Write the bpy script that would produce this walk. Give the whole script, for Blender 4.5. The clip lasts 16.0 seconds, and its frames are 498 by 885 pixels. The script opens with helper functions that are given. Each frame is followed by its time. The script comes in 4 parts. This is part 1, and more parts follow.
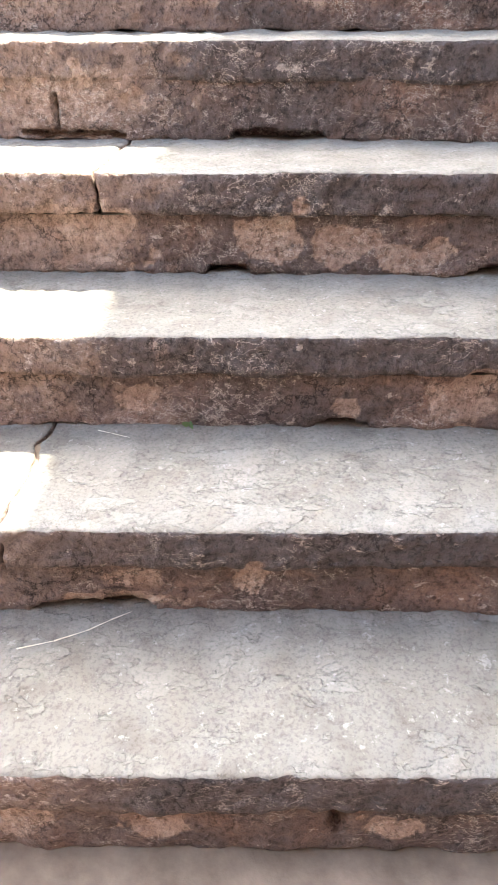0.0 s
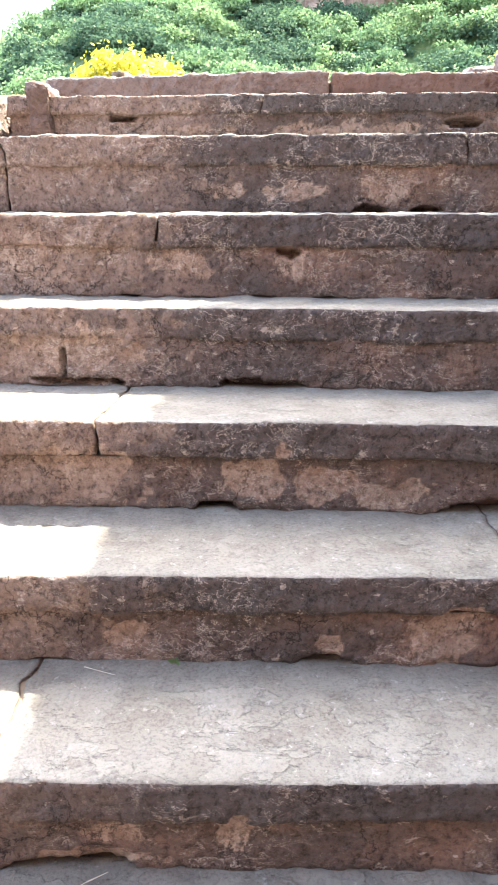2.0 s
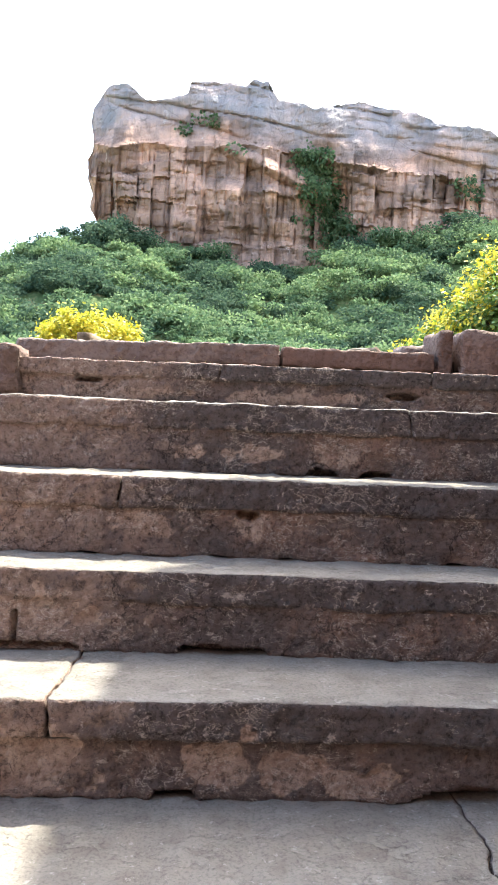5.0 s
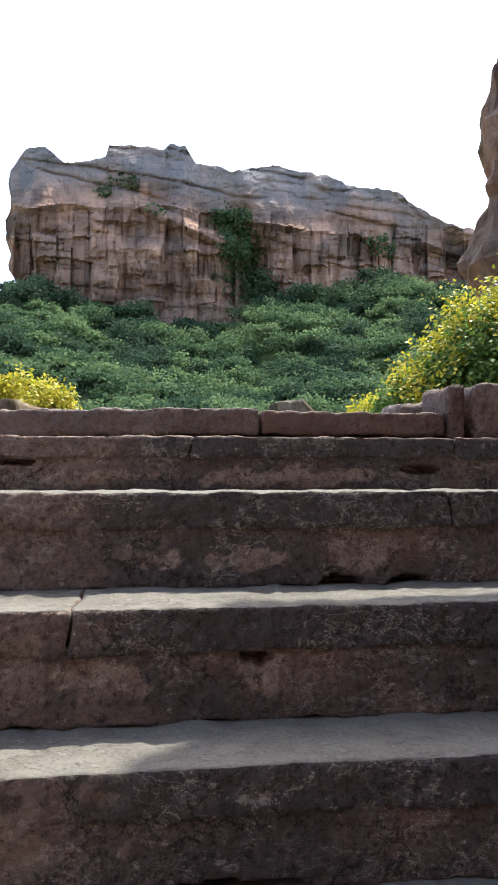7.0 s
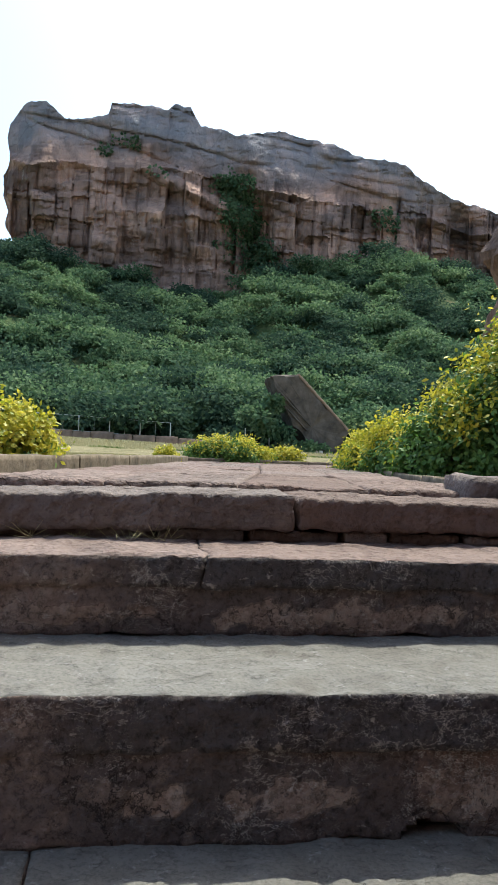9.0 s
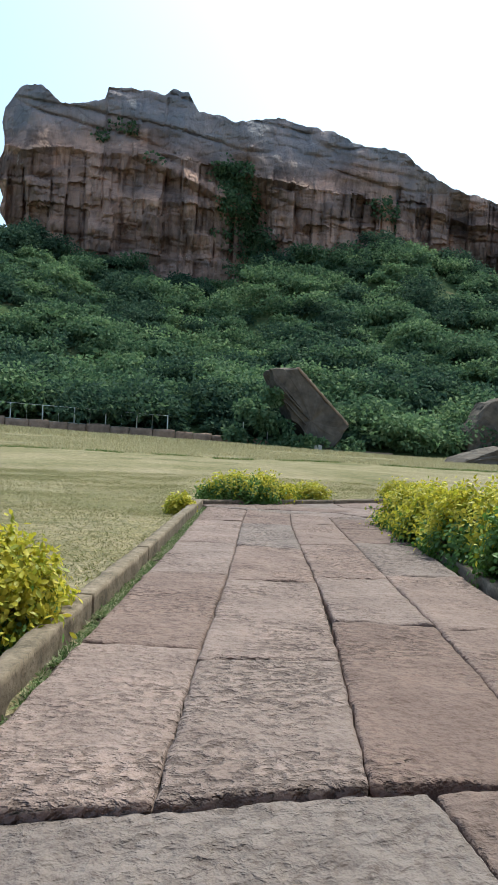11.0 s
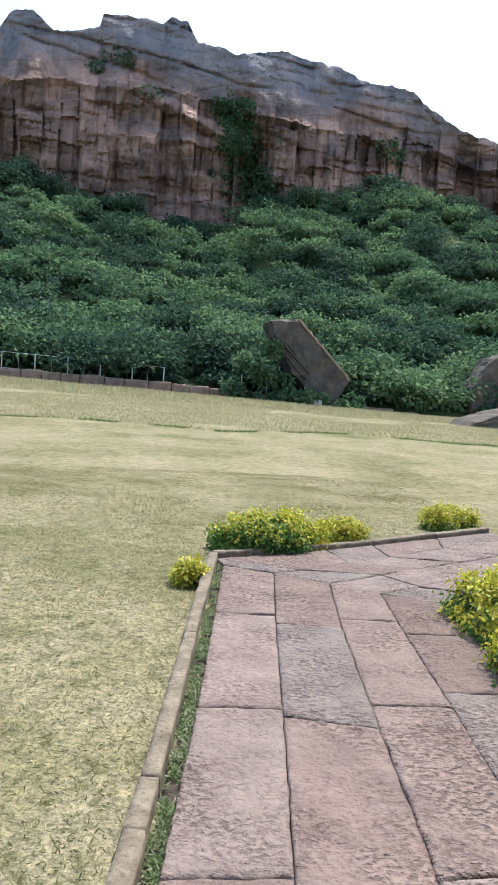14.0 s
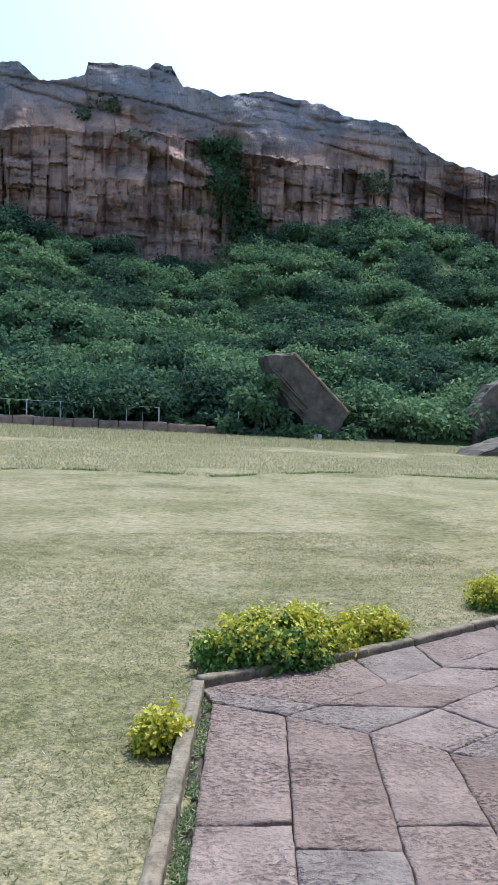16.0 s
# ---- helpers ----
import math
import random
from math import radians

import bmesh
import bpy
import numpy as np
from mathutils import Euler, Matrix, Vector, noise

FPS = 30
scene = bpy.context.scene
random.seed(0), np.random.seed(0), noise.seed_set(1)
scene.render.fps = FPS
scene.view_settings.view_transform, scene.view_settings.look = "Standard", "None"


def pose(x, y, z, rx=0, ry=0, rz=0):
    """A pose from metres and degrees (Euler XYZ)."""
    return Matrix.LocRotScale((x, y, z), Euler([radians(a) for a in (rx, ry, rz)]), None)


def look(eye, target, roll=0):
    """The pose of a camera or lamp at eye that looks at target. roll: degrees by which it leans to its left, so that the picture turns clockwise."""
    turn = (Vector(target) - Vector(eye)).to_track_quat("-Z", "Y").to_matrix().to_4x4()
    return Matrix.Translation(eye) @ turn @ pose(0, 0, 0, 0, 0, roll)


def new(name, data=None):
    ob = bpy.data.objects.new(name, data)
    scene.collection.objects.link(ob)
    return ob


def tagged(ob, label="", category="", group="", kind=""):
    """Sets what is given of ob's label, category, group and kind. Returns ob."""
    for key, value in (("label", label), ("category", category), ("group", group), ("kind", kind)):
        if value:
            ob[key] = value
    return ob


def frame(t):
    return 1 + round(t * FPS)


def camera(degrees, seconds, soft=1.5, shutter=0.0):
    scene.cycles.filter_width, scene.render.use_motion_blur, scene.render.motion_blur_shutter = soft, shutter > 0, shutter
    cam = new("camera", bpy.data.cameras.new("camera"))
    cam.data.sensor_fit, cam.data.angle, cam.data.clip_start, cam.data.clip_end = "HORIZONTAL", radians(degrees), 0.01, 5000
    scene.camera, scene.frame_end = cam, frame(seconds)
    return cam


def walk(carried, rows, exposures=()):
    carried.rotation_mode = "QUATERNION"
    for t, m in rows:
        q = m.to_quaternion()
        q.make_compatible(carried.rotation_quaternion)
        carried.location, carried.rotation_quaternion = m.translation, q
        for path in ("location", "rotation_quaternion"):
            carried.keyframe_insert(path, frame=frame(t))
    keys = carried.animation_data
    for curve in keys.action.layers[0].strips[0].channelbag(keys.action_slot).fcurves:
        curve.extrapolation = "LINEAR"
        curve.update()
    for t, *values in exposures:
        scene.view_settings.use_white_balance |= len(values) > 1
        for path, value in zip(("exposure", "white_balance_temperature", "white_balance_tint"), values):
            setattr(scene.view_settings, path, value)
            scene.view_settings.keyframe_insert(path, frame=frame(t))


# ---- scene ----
cam = camera(38.1, 16.0, soft=0.8)
PATH = [
    (0, (0.053, -0.675, 1.393), (-0.094, 0.981, 0.281), -0.6),
    (0.5, (0.041, -0.681, 1.411), (-0.099, 1.04, 0.403), -0.5),
    (1, (0.068, -0.686, 1.458), (-0.091, 1.114, 0.6), -1.0),
    (1.5, (0.067, -0.7, 1.489), (-0.084, 1.16, 0.771), -0.7),
    (2, (0.064, -0.706, 1.511), (-0.07, 1.189, 0.885), 0.0),
    (2.5, (0.061, -0.709, 1.531), (-0.05, 1.211, 0.985), 0.3),
    (3, (0.065, -0.718, 1.552), (-0.038, 1.227, 1.101), 0.2),
    (3.5, (0.05, -0.729, 1.579), (-0.011, 1.239, 1.224), 0.5),
    (4, (0.032, -0.746, 1.607), (0.003, 1.238, 1.361), 0.4),
    (4.2, (0.01, -0.745, 1.613), (0.001, 1.246, 1.419), 0.9),
    (6.5, (-0.115, -0.244, 1.736), (0.008, 1.75, 1.838), 2.0),
    (7, (-0.196, 0.006, 1.759), (0.043, 1.988, 1.878), -0.1),
    (7.5, (-0.221, 0.263, 1.763), (0.015, 2.246, 1.856), 1.2),
    (8, (-0.204, 0.501, 1.928), (0.058, 2.483, 1.983), 2.4),
    (8.2, (-0.205, 0.523, 1.986), (0.052, 2.505, 2.031), 2.3),
    (10.3, (-0.37, 1.416, 2.499), (-0.048, 3.39, 2.524), 2.0),
    (10.5, (-0.401, 1.512, 2.578), (-0.061, 3.482, 2.527), 2.1),
    (11, (-0.413, 1.686, 2.711), (-0.137, 3.667, 2.713), 2.7),
    (11.5, (-0.41, 1.898, 2.873), (-0.202, 3.887, 2.856), 3.3),
    (12, (-0.477, 2.123, 2.958), (-0.298, 4.114, 2.895), 3.8),
    (12.5, (-0.478, 2.315, 3.088), (-0.334, 4.306, 2.961), 3.8),
    (13, (-0.487, 2.573, 3.263), (-0.378, 4.563, 3.098), 4.3),
    (13.5, (-0.542, 2.85, 3.419), (-0.247, 4.823, 3.283), 2.8),
    (14, (-0.509, 3.254, 3.479), (-0.212, 5.226, 3.331), 3.6),
    (14.5, (-0.454, 3.632, 3.532), (-0.176, 5.604, 3.348), 4.4),
    (15, (-0.413, 4.05, 3.569), (-0.066, 6.012, 3.389), 2.9),
    (15.5, (-0.286, 4.507, 3.601), (-0.071, 6.493, 3.513), 2.4),
    (16, (-0.217, 4.94, 3.618), (0.078, 6.918, 3.567), 1.2),
]

EXPOSURES = [(0, 4.15, 7000, 0), (2.5, 3.95, 6850, 2), (4.2, 3.55, 6900, 3), (6.3, 2.05, 6600, 3), (8.2, 1.5, 6400, 1), (10.3, 0.92, 5950, -7), (12.0, 0.92, 6200, -1), (13.5, 1.25, 5950, 1), (15.0, 1.35, 5600, -1), (16, 1.12, 5350, -1)]
walk(cam, [(t, look(e, g, r)) for t, e, g, r in PATH], EXPOSURES)

# ---- light: clear sky, high sun ahead and to the right ----
SUN_AZ, SUN_EL = 38.0, 62.0
sun_way = Vector((math.sin(radians(SUN_AZ)) * math.cos(radians(SUN_EL)),
                  math.cos(radians(SUN_AZ)) * math.cos(radians(SUN_EL)), math.sin(radians(SUN_EL))))
world = bpy.data.worlds.new("sky")
scene.world = world
world.use_nodes = True
sky = world.node_tree.nodes.new("ShaderNodeTexSky")
sky.sky_type, sky.sun_disc = "NISHITA", False
sky.sun_elevation, sky.sun_rotation = radians(SUN_EL), radians(SUN_AZ)
sky.air_density, sky.dust_density, sky.ozone_density = 1.0, 3.0, 1.0
world.node_tree.links.new(sky.outputs[0], world.node_tree.nodes["Background"].inputs[0])
world.node_tree.nodes["Background"].inputs[1].default_value = 0.15
sun_data = bpy.data.lights.new("sun", "SUN")
sun_data.energy, sun_data.angle, sun_data.color = 2.5, radians(0.53), (1.0, 0.95, 0.86)
sun = new("sun", sun_data)
sun.matrix_world = look(sun_way * 60, (0, 0, 0))


# ---- materials ----
class Mat:
    """Small builder for procedural materials in object coordinates."""

    def __init__(self, name, rough=0.85, spec=0.3):
        self.m = bpy.data.materials.new(name)
        self.m.use_nodes = True
        self.t = self.m.node_tree
        self.b = self.t.nodes["Principled BSDF"]
        self.b.inputs["Roughness"].default_value = rough
        self.b.inputs["Specular IOR Level"].default_value = spec
        self.geo = self.t.nodes.new("ShaderNodeNewGeometry")

    def node(self, kind, **sets):
        n = self.t.nodes.new(kind)
        for k, v in sets.items():
            n.inputs[k].default_value = v
        return n

    def link(self, a, b):
        self.t.links.new(a, b)

    def where(self, scale=(1, 1, 1)):
        n = self.node("ShaderNodeMapping", Scale=scale)
        self.link(self.geo.outputs["Position"], n.inputs["Vector"])
        return n.outputs[0]

    def noise(self, scale, detail=4.0, stretch=(1, 1, 1), rough=0.6, warp=0.0):
        n = self.node("ShaderNodeTexNoise", Scale=scale, Detail=detail, Roughness=rough, Distortion=warp)
        self.link(self.where(stretch), n.inputs["Vector"])
        return n.outputs["Fac"]

    def cells(self, scale, stretch=(1, 1, 1), edge=False):
        n = self.node("ShaderNodeTexVoronoi", Scale=scale)
        n.feature = "DISTANCE_TO_EDGE" if edge else "F1"
        self.link(self.where(stretch), n.inputs["Vector"])
        return n.outputs["Distance"]

    def crack(self, scale, width):
        """Thin wandering cracks, broken up by noise."""
        v = self.node("ShaderNodeTexVoronoi", Scale=scale)
        v.feature = "DISTANCE_TO_EDGE"
        w = self.node("ShaderNodeTexNoise", Scale=scale * 2.2, Detail=6.0, Roughness=0.7)
        self.link(self.where(), w.inputs["Vector"])
        add = self.t.nodes.new("ShaderNodeVectorMath")
        add.operation = "MULTIPLY_ADD"
        self.link(w.outputs["Color"], add.inputs[0])
        add.inputs[1].default_value = (0.22, 0.22, 0.22)
        self.link(self.where(), add.inputs[2])
        self.link(add.outputs[0], v.inputs["Vector"])
        line = self.ramp(v.outputs["Distance"], (0.0, 1.0), (width * scale * 0.5, 0.0))
        some = self.ramp(self.noise(scale * 0.8, 3.0), (0.44, 0.0), (0.54, 1.0))
        return self.mix(1.0, line, some, "MULTIPLY")

    def ramp(self, fac, *stops):
        n = self.t.nodes.new("ShaderNodeValToRGB")
        while len(n.color_ramp.elements) < len(stops):
            n.color_ramp.elements.new(0.5)
        for e, (p, c) in zip(n.color_ramp.elements, stops):
            e.position = p
            e.color = (*c, 1) if not isinstance(c, float) else (c, c, c, 1)
        self.link(fac, n.inputs[0])
        return n.outputs[0]

    def mix(self, fac, a, b, how="MIX"):
        n = self.t.nodes.new("ShaderNodeMix")
        n.data_type, n.blend_type = "RGBA", how
        for i, v in ((0, fac), (6, a), (7, b)):
            if isinstance(v, (int, float)):
                n.inputs[i].default_value = v if i == 0 else (v, v, v, 1)
            elif isinstance(v, tuple):
                n.inputs[i].default_value = (*v, 1)
            else:
                self.link(v, n.inputs[i])
        return n.outputs[2]

    def attr(self, name):
        n = self.t.nodes.new("ShaderNodeAttribute")
        n.attribute_name = name
        return n.outputs["Fac"]

    def random(self):
        return self.t.nodes.new("ShaderNodeObjectInfo").outputs["Random"]

    def island(self):
        return self.geo.outputs["Random Per Island"]

    def done(self, colour, *bumps):
        self.link(colour, self.b.inputs["Base Color"]) if not isinstance(colour, tuple) else None
        if isinstance(colour, tuple):
            self.b.inputs["Base Color"].default_value = (*colour, 1)
        last = None
        for height, strength, distance in bumps:
            n = self.node("ShaderNodeBump", Strength=strength, Distance=distance)
            self.link(height, n.inputs["Height"])
            if last:
                self.link(last, n.inputs["Normal"])
            last = n.outputs[0]
        if last:
            self.link(last, self.b.inputs["Normal"])
        return self.m


def make_riser(name="weathered_riser", black=0.35):
    """Plastered sandstone: brown skin, black weathering, flaked tan patches, pale scuffs and thin cracks. black: how much of it is weathered dark."""
    k = Mat(name, 0.92, 0.2)
    blot = k.noise(3.6, 6.0, (0.7, 1, 1.5), 0.68, 0.4)
    base = k.ramp(blot, (0.30, (0.108, 0.082, 0.074)), (0.45, (0.152, 0.106, 0.090)), (0.56, (0.196, 0.128, 0.104)), (0.68, (0.245, 0.158, 0.127)), (0.80, (0.225, 0.176, 0.152)))
    # rosier tone towards lower x, its edge wandering; the dark mottling thins there
    side = k.t.nodes.new("ShaderNodeSeparateXYZ")
    k.link(k.geo.outputs["Position"], side.inputs[0])
    wander = k.t.nodes.new("ShaderNodeMath")
    wander.operation = "MULTIPLY_ADD"
    k.link(k.noise(3.1, 5.0, (1, 1, 1), 0.65), wander.inputs[0])
    wander.inputs[1].default_value = 1.1
    k.link(side.outputs["X"], wander.inputs[2])
    rosy = k.ramp(wander.outputs[0], (0.06, 1.0), (0.36, 0.0))
    base = k.mix(k.mix(0.5, (0, 0, 0), rosy), base, (0.275, 0.200, 0.176))
    soot = k.ramp(k.noise(2.3, 6.0, (1.6, 1, 1.1), 0.66, 0.3), (0.50 - 0.3 * black, 0.0), (0.62 - 0.3 * black, 1.0))
    soot = k.mix(0.75, soot, k.ramp(rosy, (0.0, 1.0), (1.0, 0.35)), "MULTIPLY")
    if black > 0.6:
        soot = k.mix(0.72, soot, k.ramp(rosy, (0.0, 1.0), (1.0, 0.30)))
    base = k.mix(k.mix(0.3 + 0.6 * black, (0, 0, 0), soot), base, (0.080, 0.072, 0.075))
    # flaked patches with ragged edges
    bare = k.attr("bare")
    rag = k.t.nodes.new("ShaderNodeMath")
    rag.operation = "MULTIPLY_ADD"
    k.link(k.noise(24.0, 6.0, (1, 1, 1), 0.72), rag.inputs[0])
    rag.inputs[1].default_value = 0.9
    k.link(bare, rag.inputs[2])
    tan = k.ramp(k.noise(16.0, 7.0, (1, 1, 1), 0.72), (0.30, (0.20, 0.132, 0.107)), (0.46, (0.315, 0.222, 0.180)), (0.60, (0.40, 0.298, 0.244)), (0.74, (0.52, 0.43, 0.37)))
    base = k.mix(k.ramp(rag.outputs[0], (0.70, 0.0), (0.86, 0.38), (0.97, 0.50), (1.0, 0.92)), base, tan)
    lip = k.ramp(rag.outputs[0], (0.94, 0.0), (0.985, 1.0), (1.01, 0.0))
    base = k.mix(k.mix(0.75, (0, 0, 0), lip), base, (0.038, 0.028, 0.025))
    # pale scuffs and scratches in clusters
    zone = k.ramp(k.noise(4.4, 4.0, (1, 1, 1), 0.6), (0.46, 0.0), (0.57, 1.0))
    for scale, width, much in ((9.0, 0.011, 0.85), (19.0, 0.011, 0.5)):
        line = k.ramp(k.noise(scale, 6.0, (0.8, 1, 1.25), 0.72, 0.25), (0.5 - width, 0.0), (0.5, 1.0), (0.5 + width, 0.0))
        line = k.mix(1.0, line, zone, "MULTIPLY")
        base = k.mix(k.mix(much, (0, 0, 0), line), base, (0.52, 0.45, 0.40))
    chips = k.ramp(k.noise(24.0, 6.0, (0.8, 1, 1.2), 0.76, 0.15), (0.60, 0.0), (0.64, 1.0))
    base = k.mix(k.mix(0.65, (0, 0, 0), chips), base, (0.46, 0.39, 0.345))
    pits = k.ramp(k.noise(60.0, 6.0, (1, 1, 1), 0.75), (0.35, 0.35), (0.48, 1.0), (0.68, 1.3))
    base = k.mix(0.9, base, pits, "MULTIPLY")
    split = k.crack(4.2, 0.009)
    hair = k.crack(8.5, 0.004)
    base = k.mix(k.mix(0.9, (0, 0, 0), split), base, (0.022, 0.017, 0.016))
    base = k.mix(k.mix(0.7, (0, 0, 0), hair), base, (0.030, 0.024, 0.022))
    rise = k.mix(0.55, k.noise(19.0, 6.0, (1, 1, 1), 0.66, 0.1), k.noise(62.0, 5.0, (1, 1, 1), 0.66))
    return k.done(base, (rise, 1.0, 0.034), (split, -0.9, 0.012), (lip, -0.7, 0.006))


def make_tread():
    k = Mat("dusty_tread", 0.9, 0.25)
    base = k.ramp(k.noise(2.6, 6.0, (1, 1.2, 1), 0.62, 0.15), (0.30, (0.144, 0.129, 0.115)), (0.5, (0.168, 0.153, 0.138)), (0.72, (0.194, 0.180, 0.165)))
    stain = k.ramp(k.noise(11.0, 5.0, (1, 1, 1), 0.62, 0.1), (0.34, (0.66, 0.62, 0.58)), (0.5, (1, 1, 1)), (0.68, (1.12, 1.11, 1.1)))
    base = k.mix(0.5, base, stain, "MULTIPLY")
    chips = k.ramp(k.noise(42.0, 6.0, (1, 1, 1), 0.72, 0.1), (0.60, 0.0), (0.65, 1.0))
    base = k.mix(k.mix(0.45, (0, 0, 0), chips), base, (0.34, 0.33, 0.32))
    base = k.mix(0.6, base, k.ramp(k.noise(120.0, 4.0, (1, 1, 1), 0.72), (0.36, 0.5), (0.52, 1.0)), "MULTIPLY")
    flake = k.noise(9.0, 6.0, (0.8, 1.25, 1), 0.66, 0.2)
    skin = k.ramp(flake, (0.545, 0.0), (0.555, 1.0))
    patch = k.ramp(k.noise(3.3, 3.0), (0.42, 0.0), (0.55, 1.0))
    lip = k.mix(1.0, k.ramp(flake, (0.536, 0.0), (0.550, 1.0), (0.555, 0.0)), patch, "MULTIPLY")
    base = k.mix(k.mix(0.08, (0, 0, 0), skin), base, (0.36, 0.345, 0.33))
    base = k.mix(k.mix(0.5, (0, 0, 0), lip), base, (0.095, 0.086, 0.080))
    split = k.crack(3.4, 0.004)
    base = k.mix(k.mix(0.6, (0, 0, 0), split), base, (0.10, 0.085, 0.075))
    return k.done(base, (k.noise(15.0, 5.0, (1, 1, 1), 0.58, 0.0), 0.55, 0.018), (skin, 0.8, 0.006), (k.noise(90.0, 4.0), 0.6, 0.005), (split, -0.6, 0.006))


def make_slab(name="red_sandstone_slab", red=1.0, rugged=1.0):
    k = Mat(name, 0.88, 0.25)
    tone = k.ramp(k.random(), (0.0, (0.160, 0.108, 0.092)), (0.35, (0.205, 0.144, 0.125)), (0.65, (0.235, 0.172, 0.152)), (1.0, (0.185, 0.145, 0.132)))
    blot = k.ramp(k.noise(4.0, 5.0, (1, 1, 1), 0.65, 0.2), (0.3, (0.72, 0.70, 0.70)), (0.6, (1.0, 1.0, 1.0)), (0.8, (1.18, 1.12, 1.08)))
    base = k.mix(1.0, tone, blot, "MULTIPLY")
    base = k.mix(1.0, base, (red, 1.0 / red ** 0.6, 1.0 / red), "MULTIPLY")
    dark = k.ramp(k.noise(55.0, 5.0, (1, 1, 1), 0.7), (0.34, (0.55, 0.50, 0.48)), (0.50, (1, 1, 1)))
    base = k.mix(0.75, base, dark, "MULTIPLY")
    chisel = k.noise(36.0, 3.0, (0.85, 1.2, 1), 0.55, 0.15)
    smooth = k.ramp(k.noise(2.2, 3.0), (0.42, 0.15), (0.58, 1.0))
    pits = k.mix(smooth, (0.5, 0.5, 0.5), k.ramp(chisel, (0.38, 0.0), (0.56, 1.0)))
    base = k.mix(0.75 * rugged, base, k.ramp(pits, (0.0, (0.45, 0.41, 0.39)), (0.5, (1, 1, 1)), (1.0, (1.25, 1.22, 1.2))), "MULTIPLY")
    flake = k.crack(3.2, 0.005)
    base = k.mix(k.mix(0.5, (0, 0, 0), flake), base, (0.09, 0.06, 0.05))
    return k.done(base, (pits, 0.8, 0.013 * rugged), (k.noise(7.0, 5.0, (1, 1, 1), 0.65), 0.8, 0.05), (k.noise(120.0, 3.0), 0.4, 0.004))


def make_kerb():
    k = Mat("kerb_stone", 0.92, 0.2)
    base = k.ramp(k.noise(9.0, 6.0, (1, 1, 1), 0.65, 0.3), (0.3, (0.10, 0.080, 0.056)), (0.5, (0.19, 0.146, 0.106)), (0.72, (0.28, 0.220, 0.165)))
    base = k.mix(0.6, base, k.ramp(k.noise(60.0, 4.0), (0.35, 0.45), (0.5, 1.0)), "MULTIPLY")
    return k.done(base, (k.noise(40.0, 5.0), 0.7, 0.008))


def make_lawn():
    k = Mat("dry_lawn", 0.95, 0.1)
    big = k.noise(0.33, 5.0, (1, 1, 1), 0.65, 0.8)
    base = k.ramp(big, (0.34, (0.128, 0.118, 0.058)), (0.46, (0.172, 0.150, 0.083)), (0.56, (0.212, 0.180, 0.108)), (0.70, (0.248, 0.208, 0.138)))
    dry = k.ramp(k.noise(0.55, 6.0, (1, 1, 1), 0.7, 0.4), (0.46, 0.0), (0.60, 1.0))
    base = k.mix(k.mix(0.6, (0, 0, 0), dry), base, (0.272, 0.224, 0.152))
    tuft = k.ramp(k.noise(9.0, 7.0, (1, 1, 1), 0.78), (0.36, (0.40, 0.44, 0.30)), (0.5, (1, 1, 1)), (0.64, (1.32, 1.27, 1.16)))
    base = k.mix(0.85, base, tuft, "MULTIPLY")
    blade = k.ramp(k.noise(40.0, 6.0, (1, 1, 1), 0.78), (0.38, (0.48, 0.50, 0.38)), (0.51, (1.0, 1.0, 1.0)), (0.62, (1.38, 1.34, 1.26)))
    base = k.mix(0.9, base, blade, "MULTIPLY")
    return k.done(base, (k.noise(45.0, 5.0), 0.8, 0.02), (k.noise(3.0, 4.0), 0.6, 0.08))


def make_hill_soil():
    k = Mat("hill_soil", 0.95, 0.1)
    base = k.ramp(k.noise(0.25, 6.0, (1, 1, 1), 0.65), (0.3, (0.040, 0.062, 0.024)), (0.55, (0.060, 0.085, 0.032)), (0.75, (0.16, 0.125, 0.070)))
    return k.done(base, (k.noise(2.0, 5.0), 0.9, 0.3))


